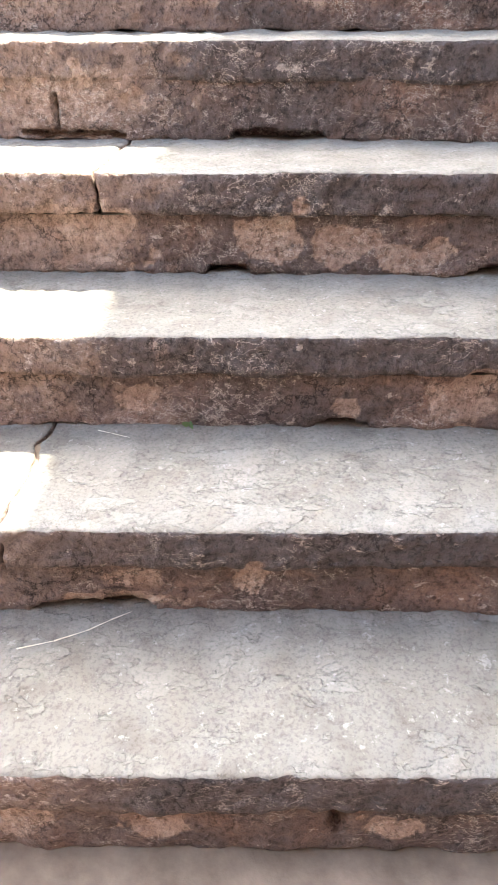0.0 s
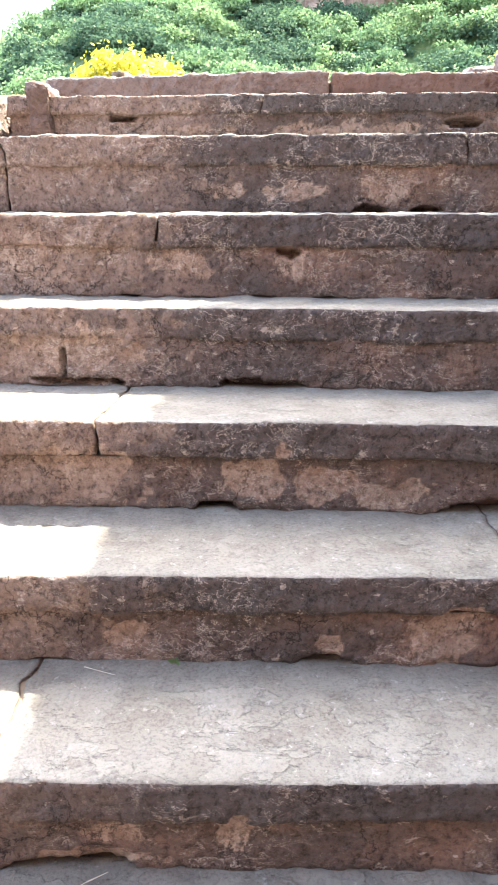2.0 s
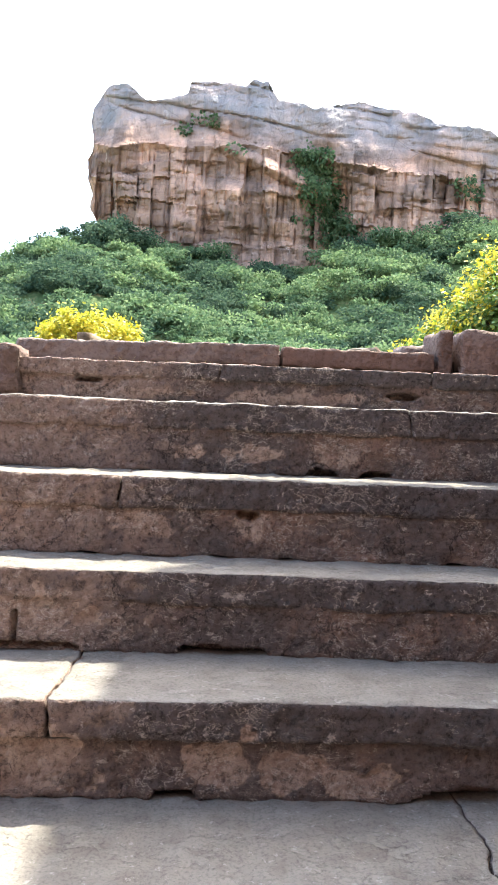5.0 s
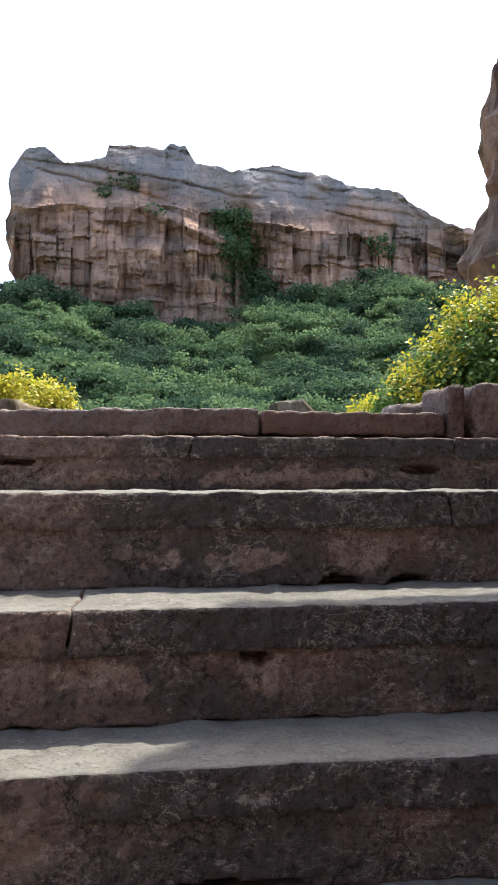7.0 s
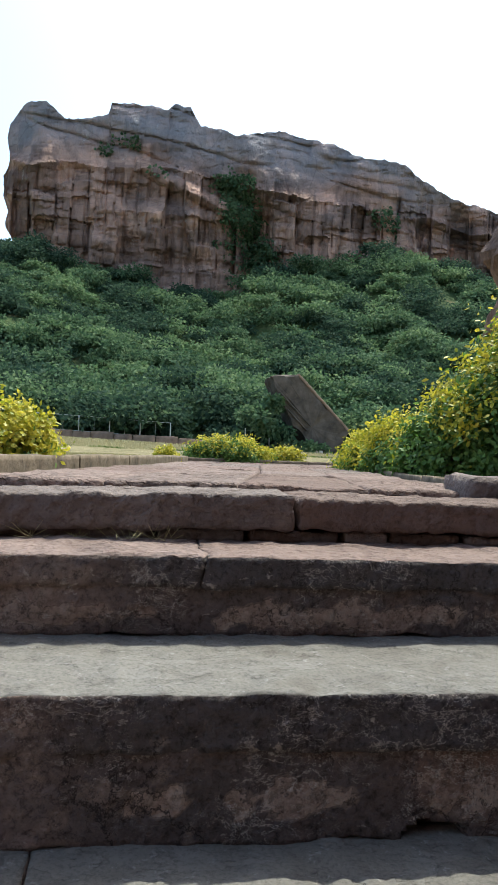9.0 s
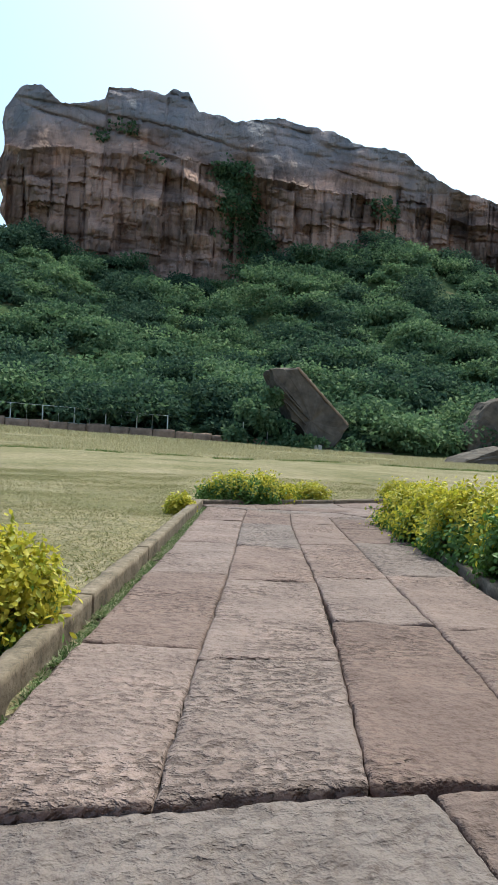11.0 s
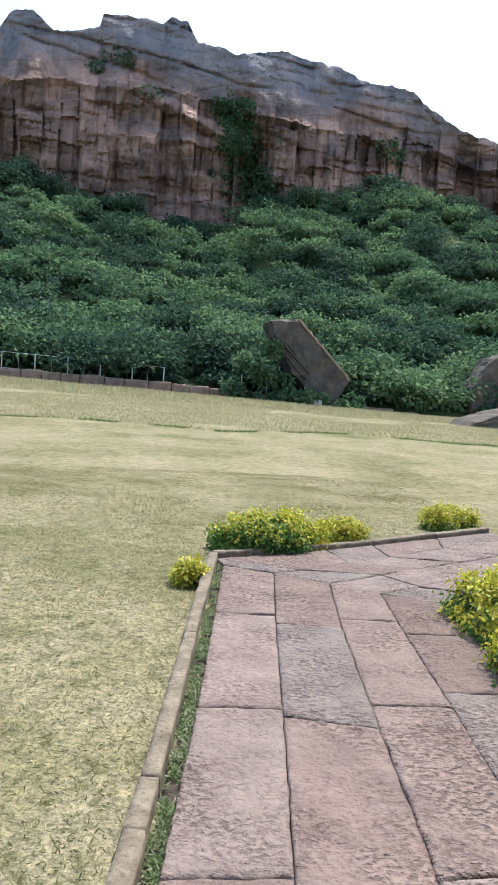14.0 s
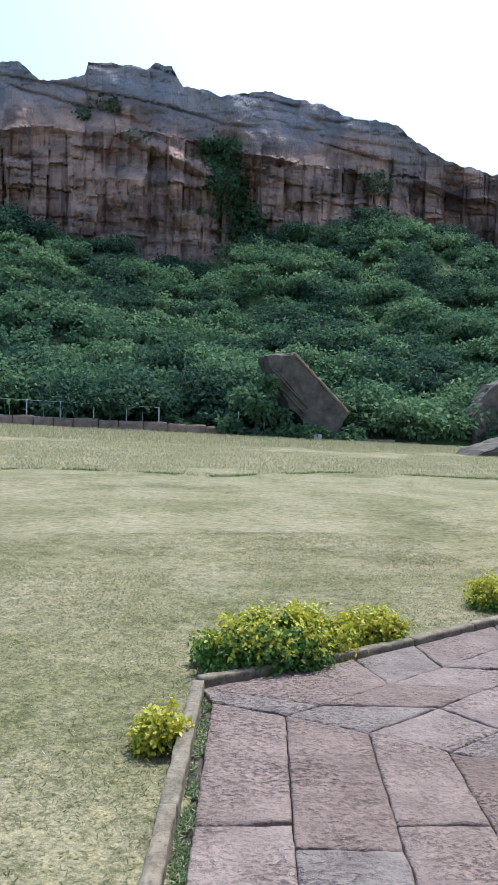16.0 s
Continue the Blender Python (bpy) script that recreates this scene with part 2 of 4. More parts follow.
def make_cliff(name="red_cliff_rock", s=1.0, dim=1.0):
    k = Mat(name, 0.93, 0.15)

    def c(r, g, b):
        return (r * dim, g * dim, b * dim)
    base = k.ramp(k.noise(0.085 * s, 6.0, (1, 1, 1.6), 0.65, 0.5), (0.28, c(0.17, 0.125, 0.11)), (0.45, c(0.29, 0.190, 0.152)), (0.60, c(0.40, 0.250, 0.188)), (0.78, c(0.48, 0.345, 0.275)))
    base = k.mix(1.0, base, k.ramp(k.attr("block"), (0.0, (0.66, 0.65, 0.66)), (0.5, (1.0, 1.0, 1.0)), (0.8, (1.3, 1.27, 1.25))), "MULTIPLY") if name == "red_cliff_rock" else base
    drip = k.ramp(k.noise(0.45 * s, 6.0, (1, 1, 0.10), 0.7), (0.36, (0.55, 0.54, 0.54)), (0.52, (1, 1, 1)), (0.70, (1.3, 1.25, 1.2)))
    base = k.mix(0.8, base, drip, "MULTIPLY")
    bed = k.ramp(k.noise(0.30 * s, 5.0, (0.10, 0.10, 2.0), 0.65), (0.36, (0.55, 0.53, 0.52)), (0.5, (1, 1, 1)))
    base = k.mix(0.3, base, bed, "MULTIPLY")
    pale = k.ramp(k.noise(0.40 * s, 7.0, (1, 1, 0.35), 0.75), (0.62, 0.0), (0.68, 1.0))
    base = k.mix(k.mix(0.55, (0, 0, 0), pale), base, c(0.58, 0.50, 0.43))
    # distance haze painted into the upper rock as a blue-grey tint
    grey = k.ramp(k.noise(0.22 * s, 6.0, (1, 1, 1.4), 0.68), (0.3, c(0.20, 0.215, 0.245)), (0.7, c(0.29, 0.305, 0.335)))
    base = k.mix(k.mix(0.6, (0, 0, 0), k.attr("haze_tint")), base, grey)
    split = k.crack(0.16 * s, 0.30 / s)
    base = k.mix(k.mix(0.3, (0, 0, 0), split), base, c(0.05, 0.04, 0.036))
    return k.done(base, (k.noise(0.7 * s, 8.0, (1, 1, 0.45), 0.68), 0.9, 1.0 / s))


def make_leaf(name, low, mid, high, through_light, rough=0.5, spec=0.35):
    k = Mat(name, rough, spec)
    base = k.ramp(k.island(), (0.0, low), (0.5, mid), (1.0, high))
    k.done(base)
    thin = k.t.nodes.new("ShaderNodeBsdfTranslucent")
    k.link(base, thin.inputs[0])
    both = k.t.nodes.new("ShaderNodeMixShader")
    both.inputs[0].default_value = through_light
    k.link(k.b.outputs[0], both.inputs[1])
    k.link(thin.outputs[0], both.inputs[2])
    k.link(both.outputs[0], k.t.nodes["Material Output"].inputs[0])
    return k.m


def make_plain(name, low, high, scale=8.0, rough=0.9, metal=0.0):
    k = Mat(name, rough, 0.3)
    k.b.inputs["Metallic"].default_value = metal
    return k.done(k.ramp(k.noise(scale, 5.0), (0.3, low), (0.7, high)), (k.noise(scale * 4, 5.0), 0.5, 0.05 / scale))


RISER, COPING, TREAD, SLAB, KERB, LAWN, SOIL = make_riser(), make_riser("weathered_coping", 0.85), make_tread(), make_slab(), make_kerb(), make_lawn(), make_hill_soil()
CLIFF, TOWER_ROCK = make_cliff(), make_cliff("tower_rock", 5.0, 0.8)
EDGE_SLAB = make_slab("red_edge_slab", 0.98, 0.45)
LEAF_GREEN = make_leaf("green_leaf", (0.060, 0.125, 0.024), (0.110, 0.205, 0.042), (0.180, 0.290, 0.070), 0.42)
LEAF_YELLOW = make_leaf("yellow_leaf", (0.25, 0.29, 0.028), (0.45, 0.41, 0.036), (0.64, 0.54, 0.07), 0.42)
# blue is raised in these leaf colours to suggest haze over the hill
SHRUB_LEAF = make_leaf("hill_shrub_leaf", (0.054, 0.100, 0.054), (0.098, 0.160, 0.080), (0.160, 0.218, 0.118), 0.35, 0.8, 0.1)
SHRUB_DARK = make_leaf("dark_shrub_leaf", (0.030, 0.058, 0.038), (0.052, 0.092, 0.056), (0.088, 0.130, 0.078), 0.35, 0.8, 0.1)
SHRUB_PALE = make_leaf("pale_shrub_leaf", (0.085, 0.145, 0.070), (0.140, 0.212, 0.098), (0.220, 0.285, 0.148), 0.40, 0.8, 0.1)
GRASS_BLADE = make_leaf("grass_blade", (0.14, 0.150, 0.052), (0.27, 0.245, 0.118), (0.40, 0.345, 0.195), 0.35, 0.8, 0.1)
GREEN_BLADE = make_leaf("green_grass_blade", (0.060, 0.110, 0.026), (0.12, 0.18, 0.05), (0.32, 0.30, 0.14), 0.35, 0.8, 0.1)
KERB_BLADE = make_leaf("kerb_grass_blade", (0.075, 0.135, 0.045), (0.18, 0.23, 0.10), (0.50, 0.47, 0.33), 0.35, 0.8, 0.1)
STRAW_BLADE = make_leaf("straw_blade", (0.26, 0.225, 0.115), (0.37, 0.325, 0.18), (0.50, 0.445, 0.27), 0.35, 0.8, 0.1)
BARK = make_plain("twig_bark", (0.06, 0.045, 0.03), (0.14, 0.10, 0.07), 30)
EARTH = make_plain("brown_earth", (0.13, 0.095, 0.07), (0.26, 0.195, 0.15), 9)
DARK_ROCK = make_plain("grey_brown_rock", (0.060, 0.047, 0.039), (0.150, 0.118, 0.094), 1.1, 0.95)
DARK_EARTH = make_plain("dark_joint_earth", (0.035, 0.026, 0.020), (0.085, 0.062, 0.048), 14)
WALL_STONE = make_plain("boundary_wall_stone", (0.17, 0.11, 0.08), (0.34, 0.23, 0.17), 1.5)
PAINT = make_plain("pale_fence_paint", (0.38, 0.40, 0.38), (0.55, 0.57, 0.55), 4, 0.6)


# ---- mesh helpers ----
def mesh_ob(name, verts, faces, mats, parent=None, label="", smooth=True, which=None):
    me = bpy.data.meshes.new(name)
    me.from_pydata([tuple(v) for v in verts], [], faces)
    for m in (mats if isinstance(mats, (list, tuple)) else [mats]):
        me.materials.append(m)
    if which is not None:
        me.polygons.foreach_set("material_index", which)
    if smooth:
        me.polygons.foreach_set("use_smooth", [True] * len(faces))
    me.update()
    ob = new(name, me)
    if parent:
        ob.parent = parent
    if label:
        tagged(ob, label)
    return ob


def empty(name, label, category="", group="", kind="", at=(0, 0, 0)):
    ob = new(name)
    ob.location = at
    return tagged(ob, label, category, group, kind)


def fbm(p, scale, octaves=4):
    return noise.fractal(Vector(p) * scale, 1.0, 2.0, octaves, noise_basis="PERLIN_ORIGINAL")


def box_lattice(nx, ny, nz):
    """Surface lattice of a box: index triples and quads."""
    ids, pts, faces = {}, [], []

    def vid(i, j, k):
        if (i, j, k) not in ids:
            ids[i, j, k] = len(pts)
            pts.append((i, j, k))
        return ids[i, j, k]
    for i in range(nx):
        for j in range(ny):
            faces.append((vid(i, j, 0), vid(i, j + 1, 0), vid(i + 1, j + 1, 0), vid(i + 1, j, 0)))
            faces.append((vid(i, j, nz), vid(i + 1, j, nz), vid(i + 1, j + 1, nz), vid(i, j + 1, nz)))
    for i in range(nx):
        for k in range(nz):
            faces.append((vid(i, 0, k), vid(i + 1, 0, k), vid(i + 1, 0, k + 1), vid(i, 0, k + 1)))
            faces.append((vid(i, ny, k), vid(i, ny, k + 1), vid(i + 1, ny, k + 1), vid(i + 1, ny, k)))
    for j in range(ny):
        for k in range(nz):
            faces.append((vid(0, j, k), vid(0, j, k + 1), vid(0, j + 1, k + 1), vid(0, j + 1, k)))
            faces.append((vid(nx, j, k), vid(nx, j + 1, k), vid(nx, j + 1, k + 1), vid(nx, j, k + 1)))
    return pts, faces


def rough_block(name, low, high, cell, mats, parent=None, label="", amp=0.006, round_=0.012, shape=None, bare=None, top_index=None, seed=0.0):
    """A worn stone block between two corners. shape(p) may bend it; bare(p) gives the share of exposed stone."""
    low, high = Vector(low), Vector(high)
    size = high - low
    n = [max(2, min(330, int(round(size[a] / cell)))) for a in range(3)]
    pts, faces = box_lattice(*n)
    verts, share = [], []
    half = size / 2
    mid = (low + high) / 2
    r = min(round_, *(0.45 * s for s in size))
    for i, j, k in pts:
        q = Vector((i / n[0] * size[0], j / n[1] * size[1], k / n[2] * size[2])) - half
        core = Vector(max(-half[a] + r, min(half[a] - r, q[a])) for a in range(3))
        d = q - core
        if d.length > 1e-9:
            q = core + d.normalized() * r
            way = d.normalized()
        else:
            way = Vector((0, 0, 0))
        p = mid + q
        s = Vector((p.x + seed * 3.1, p.y + seed, p.z - seed * 1.7))
        p += way * (amp * (fbm(s, 8.0, 3) + 0.7 * fbm(s, 30.0, 4)))
        b = bare(p) if bare else 0.0
        if b:
            p -= way * 0.010 * max(0.0, b - 0.5)
        if shape:
            p = shape(p)
        verts.append(p)
        share.append(b)
    ob = mesh_ob(name, verts, faces, mats, parent, label)
    if bare:
        a = ob.data.attributes.new("bare", "FLOAT", "POINT")
        a.data.foreach_set("value", share)
    if top_index is not None:
        m = n[0] * n[1] * 2
        ob.data.polygons.foreach_set("material_index", [top_index if i < m and i % 2 else 0 for i in range(len(faces))])
    return ob


# ---- ground: one sheet, bank beside the stairs, lawn, hill ----
CLIFF_Y = 140.0
BASE_X = [-70, -45, -26, -13, 2.5, 15, 19, 24, 33, 39, 52, 75, 110]
BASE_Z = [18, 30, 38, 33.4, 30.6, 31, 35, 36.5, 36, 40, 39.5, 36, 30]


KERB_LEFT = [(-0.80, 3.05), (-0.59, 4.44), (-0.385, 5.68), (-0.055, 7.75), (0.17, 9.12)]
KERB_END = [(0.16, 9.18), (1.24, 9.60), (1.75, 9.85), (2.58, 10.30), (3.4, 10.75)]


def far_height(x, y):
    """Lawn level far off, before the hill begins."""
    k = max(0.0, min(1.0, (y - 12) / 58))
    return 2.03 + k * (0.72 - 0.034 * max(-40, min(45, x)))


def ground_height(x, y):
    if y < 3.2:
        k = max(0.0, min(1.0, (y + 0.2) / 3.0))
        z = 1.98 * k - 0.03
        z += 0.05 * fbm((x, y, 3), 0.9)
        if -1.6 < x < 1.9 and -1.6 < y < 0.2:
            z = 0.008 * fbm((x, y, 3), 3.0) - 0.004
        elif -1.3 < x < 1.9 and y >= 0.2:
            z -= 0.35
        return z
    if y < 72:
        z = far_height(x, y) + 0.03 * fbm((x, y, 0), 0.5)
        if 48 < y:
            z += 0.12 * fbm((x, y, 7), 0.12)
        # the bed of the path lies lower, between its kerbs
        left = np.interp(y, [p[1] for p in KERB_LEFT], [p[0] for p in KERB_LEFT])
        end = np.interp(x, [p[0] for p in KERB_END], [p[1] for p in KERB_END])
        if left + 0.03 < x < 4.0 and y < end - 0.05:
            z -= 0.10
        return z
    rise = np.interp(x, BASE_X, BASE_Z) - 3
    k = min(1.0, (y - 72) / (CLIFF_Y - 5 - 72))
    return float(3.2 - 0.034 * max(-40, min(45, x)) * (1 - k) + rise * (0.75 * k + 0.25 * k * k) + 1.8 * fbm((x, y, 2), 0.06) * min(1, 4 * k))


def axis(*runs):
    out = []
    for a, b, step in runs:
        n = max(1, int(round((b - a) / step)))
        out += [a + (b - a) * i / n for i in range(n)]
    return out + [runs[-1][1]]


def build_ground():
    xs = axis((-900, -200, 100), (-200, -50, 10), (-50, -8, 1.6), (-8, -2, 0.3), (-2, 3, 0.1), (3, 8, 0.4), (8, 50, 1.6), (50, 200, 8), (200, 900, 100))
    ys = axis((-600, -40, 80), (-40, -4, 3), (-4, 12, 0.12), (12, 40, 0.7), (40, 74, 1.0), (74, 150, 2.0), (150, 300, 15), (300, 1200, 100))
    verts, faces, which = [], [], []
    for y in ys:
        for x in xs:
            z = ground_height(x, min(y, 150))
            if abs(x) > 120:
                z = z * max(0.0, 1 - (abs(x) - 120) / 300)
            if y > 150:
                z = z * max(0.0, 1 - (y - 150) / 250)
            verts.append((x, y, z))
    w = len(xs)
    for j in range(len(ys) - 1):
        for i in range(w - 1):
            faces.append((j * w + i, j * w + i + 1, (j + 1) * w + i + 1, (j + 1) * w + i))
            which.append(1 if ys[j] >= 71 else (2 if ys[j] < 0.6 else 0))
    ob = mesh_ob("ground", verts, faces, [LAWN, SOIL, EARTH], which=which)
    tagged(ob, "sunlit dry grass lawn running up to a scrub hillside", "ground", kind="structure")


build_ground()

# ---- stairs ----
STEP_Y = [0.0, 0.35, 0.70, 1.05, 1.41, 1.66, 1.98, 2.37]
STEP_Z = [0.265, 0.50, 0.735, 0.985, 1.225, 1.483, 1.742, 1.92]
STEP_CUTS = [(-0.95, 0.98), (-0.52, 0.90), (-1.0, 0.56), (-0.454, 1.02), (-1.05, 0.92), (-0.397, 1.08), (-1.0, 0.62), (-0.101, 0.80)]
LOWER_CUTS = [(-1.1, 1.2), (-1.15, 1.2), (-1.1, 1.22), (-1.12, 1.2), (-1.1, 1.25), (-1.15, 1.2), (-1.0, 1.2), (-0.98, 1.2)]
# the lowest steps are laid a little askew: run of y for each metre of x
SKEW = [0.066, 0.056, 0.046, 0.018, 0.0, 0.0, 0.0, 0.0]
# deep gaps and holes in the risers: step, from x, to x, from height, to height above the step's foot
GAPS = [(7, 0.60, 0.75, 0.055, 0.085), (3, 0.44, 0.95, -0.02, 0.040), (4, -0.17, 0.08, -0.02, 0.028), (1, -0.50, -0.24, -0.02, 0.026), (6, 0.24, 0.36, -0.02, 0.022),
        (6, 0.44, 0.56, -0.02, 0.024), (5, -0.01, 0.06, 0.13, 0.155), (0, 0.13, 0.155, 0.06, 0.14), (4, -0.78, -0.46, 0.0, 0.02), (4, -0.66, -0.645, 0.0, 0.12), (2, 0.08, 0.2, -0.02, 0.018), (7, -0.72, -0.60, 0.085, 0.102), (3, -0.2, -0.1, -0.02, 0.02)]
# exposed stone on each riser: centre x, height share, half width, half height share
BARE = [
    [(-0.45, 0.35, 0.07, 0.18), (-0.18, 0.3, 0.06, 0.16), (0.25, 0.3, 0.05, 0.15)],
    [(-0.03, 0.45, 0.035, 0.2), (-0.33, 0.12, 0.12, 0.12), (-0.28, 0.4, 0.06, 0.12)],
    [(0.41, 0.3, 0.075, 0.3), (0.16, 0.2, 0.03, 0.14), (-0.32, 0.3, 0.05, 0.12)],
    [(-0.02, 0.42, 0.09, 0.3), (-0.5, 0.35, 0.13, 0.35), (0.12, 0.3, 0.1, 0.2), (0.3, 0.2, 0.12, 0.14)],
    [(-0.56, 0.4, 0.14, 0.26), (-0.75, 0.3, 0.1, 0.3)],
    [(0.03, 0.45, 0.06, 0.2), (-0.3, 0.4, 0.1, 0.16), (-0.8, 0.4, 0.14, 0.3)],
    [(0.36, 0.3, 0.09, 0.2), (0.05, 0.28, 0.12, 0.12), (-0.2, 0.3, 0.08, 0.12)],
    [(0.2, 0.25, 0.35, 0.2), (-0.5, 0.25, 0.25, 0.15)],
]


def build_stairs():
    stairs = empty("stairs", "worn sandstone stairs with dusty treads and cracked, stained risers", "stairs", kind="structure")
    for n, (y, top) in enumerate(zip(STEP_Y, STEP_Z)):
        base = STEP_Z[n - 1] if n else 0.0
        back = (STEP_Y[n + 1] if n < 7 else 2.78) + 0.06
        left = -1.12 if n >= 6 else -1.45
        right = 1.55
        cope = 0.40 * (top - base)
        cuts = [left, *STEP_CUTS[n], right]

        def askew(p, k=SKEW[n]):
            return Vector((p.x, p.y + k * (p.x + 0.15), p.z + 0.15 * k * (p.x + 0.15)))

        def ragged(p, y=y, seed=n, top=top, cope=cope):
            drop = max(0.0, min(1.0, (top - p.z) / cope)) if p.y < y + 0.05 else 0.0
            sag = 0.010 * fbm((p.x, seed * 5.0, 0), 4.0, 6) * drop
            lip = 0.004 * fbm((p.x, seed * 3.0, 1), 1.6, 5) + 0.005 * fbm((p.x, seed, p.z), 34.0, 4)
            return askew(Vector((p.x + 0.02 * fbm((seed, p.y, p.z), 9.0, 3) * (abs(p.x) < 1.2), p.y + lip * (p.y < y + 0.06), p.z + sag + 0.0025 * fbm((p.x, p.y, seed), 2.0, 3))))

        def crumbled(p, y=y, seed=n, base=base, top=top):
            low = max(0.0, 1 - (p.z - base) / 0.05)
            gnaw = max(0.0, 0.012 * (fbm((p.x, seed * 9.0, 3), 9.0, 6) + 0.10)) * low
            deep = 0.0
            wob = 0.012 * fbm((p.x, seed * 2.0, 7), 12.0, 3)
            for step, ax, bx, az, bz in GAPS:
                if step == seed and ax < p.x < bx:
                    u = (p.x - ax) / (bx - ax)
                    arch = min(1.0, 2.2 * math.sqrt(u * (1 - u))) * (0.85 + 0.5 * fbm((p.x, seed * 2.0, az), 14.0, 3))
                    mid, half = base + (az + bz) / 2, (bz - az) / 2 * arch
                    if abs(p.z + 0.6 * wob - mid) < half:
                        deep = 0.06
            return askew(Vector((p.x, p.y + 0.006 * fbm((p.x, seed * 3.0, 1), 2.2, 3) + 0.4 * gnaw + deep * (p.y < y + 0.05), p.z + gnaw)))

        def bare(p, n=n, base=base, top=top):
            h = (p.z - base) / (top - base)
            v = 0.0
            w = 0.8 * fbm((p.x, n * 4.0, p.z), 13.0, 5)
            for cx, ch, rx, rh in BARE[n]:
                d = math.hypot((p.x - cx) / rx, (h - ch) / rh) + w
                v = max(v, min(1.0, max(0.0, (1.05 - d) * 5)) * (1.0 if n < 5 else 0.62))
            # tan share that grows towards lower x
            side = min(1.0, max(0.0, (-0.22 - p.x + 0.5 * w) / 0.25)) * (0.42 if n > 1 else 0.15)
            low = 0.14 * max(0.0, min(1.0, (0.62 - h) * 12)) * max(0.0, min(1.0, 0.6 + w))
            return max(v, side, low)
        for a, b in zip(cuts, cuts[1:]):
            rough_block("coping_stone", (a + 0.0015, y - 0.004, top - cope), (b - 0.0015, back, top), 0.0115, [COPING, TREAD if n < 7 else SLAB], stairs,
                        amp=0.006, round_=0.007, shape=ragged, bare=bare, top_index=1, seed=n * 7.3 + a)
        lower = [left, *LOWER_CUTS[n], right]
        for a, b in zip(lower, lower[1:]):
            rough_block("riser_stone", (a + 0.002, y + (0.015 if n < 4 else 0.005), base - 0.005), (b - 0.002, y + 0.19, top - cope + (0.001 if n < 4 else 0.02)), 0.0095, [RISER, TREAD], stairs,
                        amp=0.007, round_=0.007, shape=crumbled, bare=bare, top_index=1, seed=n * 5.7 + b)
    # solid core below the stones
    verts, faces = [], []
    for x in (-1.4, 1.5):
        prof = [(0.15, -0.1)]
        for y, z in zip(STEP_Y, STEP_Z):
            prof += [(y + 0.15, (STEP_Z[STEP_Z.index(z) - 1] if z > 0.3 else 0) - 0.016), (y + 0.15, z - 0.016)]
        prof += [(2.83, 1.90), (2.83, -0.1)]
        verts += [(x, y, z) for y, z in prof]
    m = len(verts) // 2
    faces = [tuple(range(m)), tuple(range(2 * m - 1, m - 1, -1))] + [(i, (i + 1) % m, m + (i + 1) % m, m + i) for i in range(m)]
    mesh_ob("rubble_core", verts, faces, EARTH, stairs, "brown earth and rubble core", smooth=False)
    return stairs


STAIRS = build_stairs()

# ---- paved path ----
PATH_Z = 2.06


def tight(n, e):
    """Even shares from 0 to 1 with one more close to either end."""
    return [0.0, e] + [i / n for i in range(1, n)] + [1 - e, 1.0]


def poly_slab(name, corners, top, thick, parent, gap=0.004, cell=0.032, amp=0.008, mats=None, label="", seed=0.0):
    """A paving stone over a convex quad outline (counter-clockwise), with a worn top and edges."""
    c = [Vector((x, y, 0)) for x, y in corners]
    mid = sum(c, Vector()) / 4
    c = [p + (mid - p).normalized() * gap * 1.4 for p in c]
    nu = max(3, min(40, int(((c[1] - c[0]).length + (c[2] - c[3]).length) / 2 / cell)))
    nv = max(3, min(40, int(((c[3] - c[0]).length + (c[2] - c[1]).length) / 2 / cell)))
    tilt = [0.004 * noise.noise(Vector((seed, k * 9.1, 4.0))) for k in range(4)]
    us, vs = tight(nu, 0.010 / max(0.1, (c[1] - c[0]).length)), tight(nv, 0.010 / max(0.1, (c[3] - c[0]).length))
    nu, nv = nu + 2, nv + 2
    verts, faces = [], []
    for j in range(nv + 1):
        for i in range(nu + 1):
            u, v = us[i], vs[j]
            p = c[0] * (1 - u) * (1 - v) + c[1] * u * (1 - v) + c[2] * u * v + c[3] * (1 - u) * v
            edge = min(i, nu - i, j, nv - j)
            z = top + tilt[0] * (1 - u) + tilt[1] * u + tilt[2] * v + amp * fbm((p.x, p.y, seed), 5.0, 3) + 0.5 * amp * fbm((p.x, p.y * 1.6, seed), 17.0, 3)
            if edge == 0:
                z -= 0.007
                p = p + Vector((0.007 * fbm((p.x, p.y, 1), 11.0), 0.007 * fbm((p.x, p.y, 9), 11.0), 0))
            verts.append((p.x, p.y, z))
    w = nu + 1
    for j in range(nv):
        for i in range(nu):
            faces.append((j * w + i, j * w + i + 1, (j + 1) * w + i + 1, (j + 1) * w + i))
    rim = [i for i in range(w)] + [j * w + nu for j in range(1, nv + 1)] + [nv * w + i for i in range(nu - 1, -1, -1)] + [j * w for j in range(nv - 1, 0, -1)]
    start = len(verts)
    for i in rim:
        verts.append((verts[i][0], verts[i][1], top - thick))
    r = len(rim)
    for k in range(r):
        faces.append((rim[k], start + k, start + (k + 1) % r, rim[(k + 1) % r]))
    faces.append(tuple(range(start + r - 1, start - 1, -1)))
    return mesh_ob(name, verts, faces, mats or SLAB, parent, label)


def line_x(points, y):
    return float(np.interp(y, [p[1] for p in points], [p[0] for p in points]))


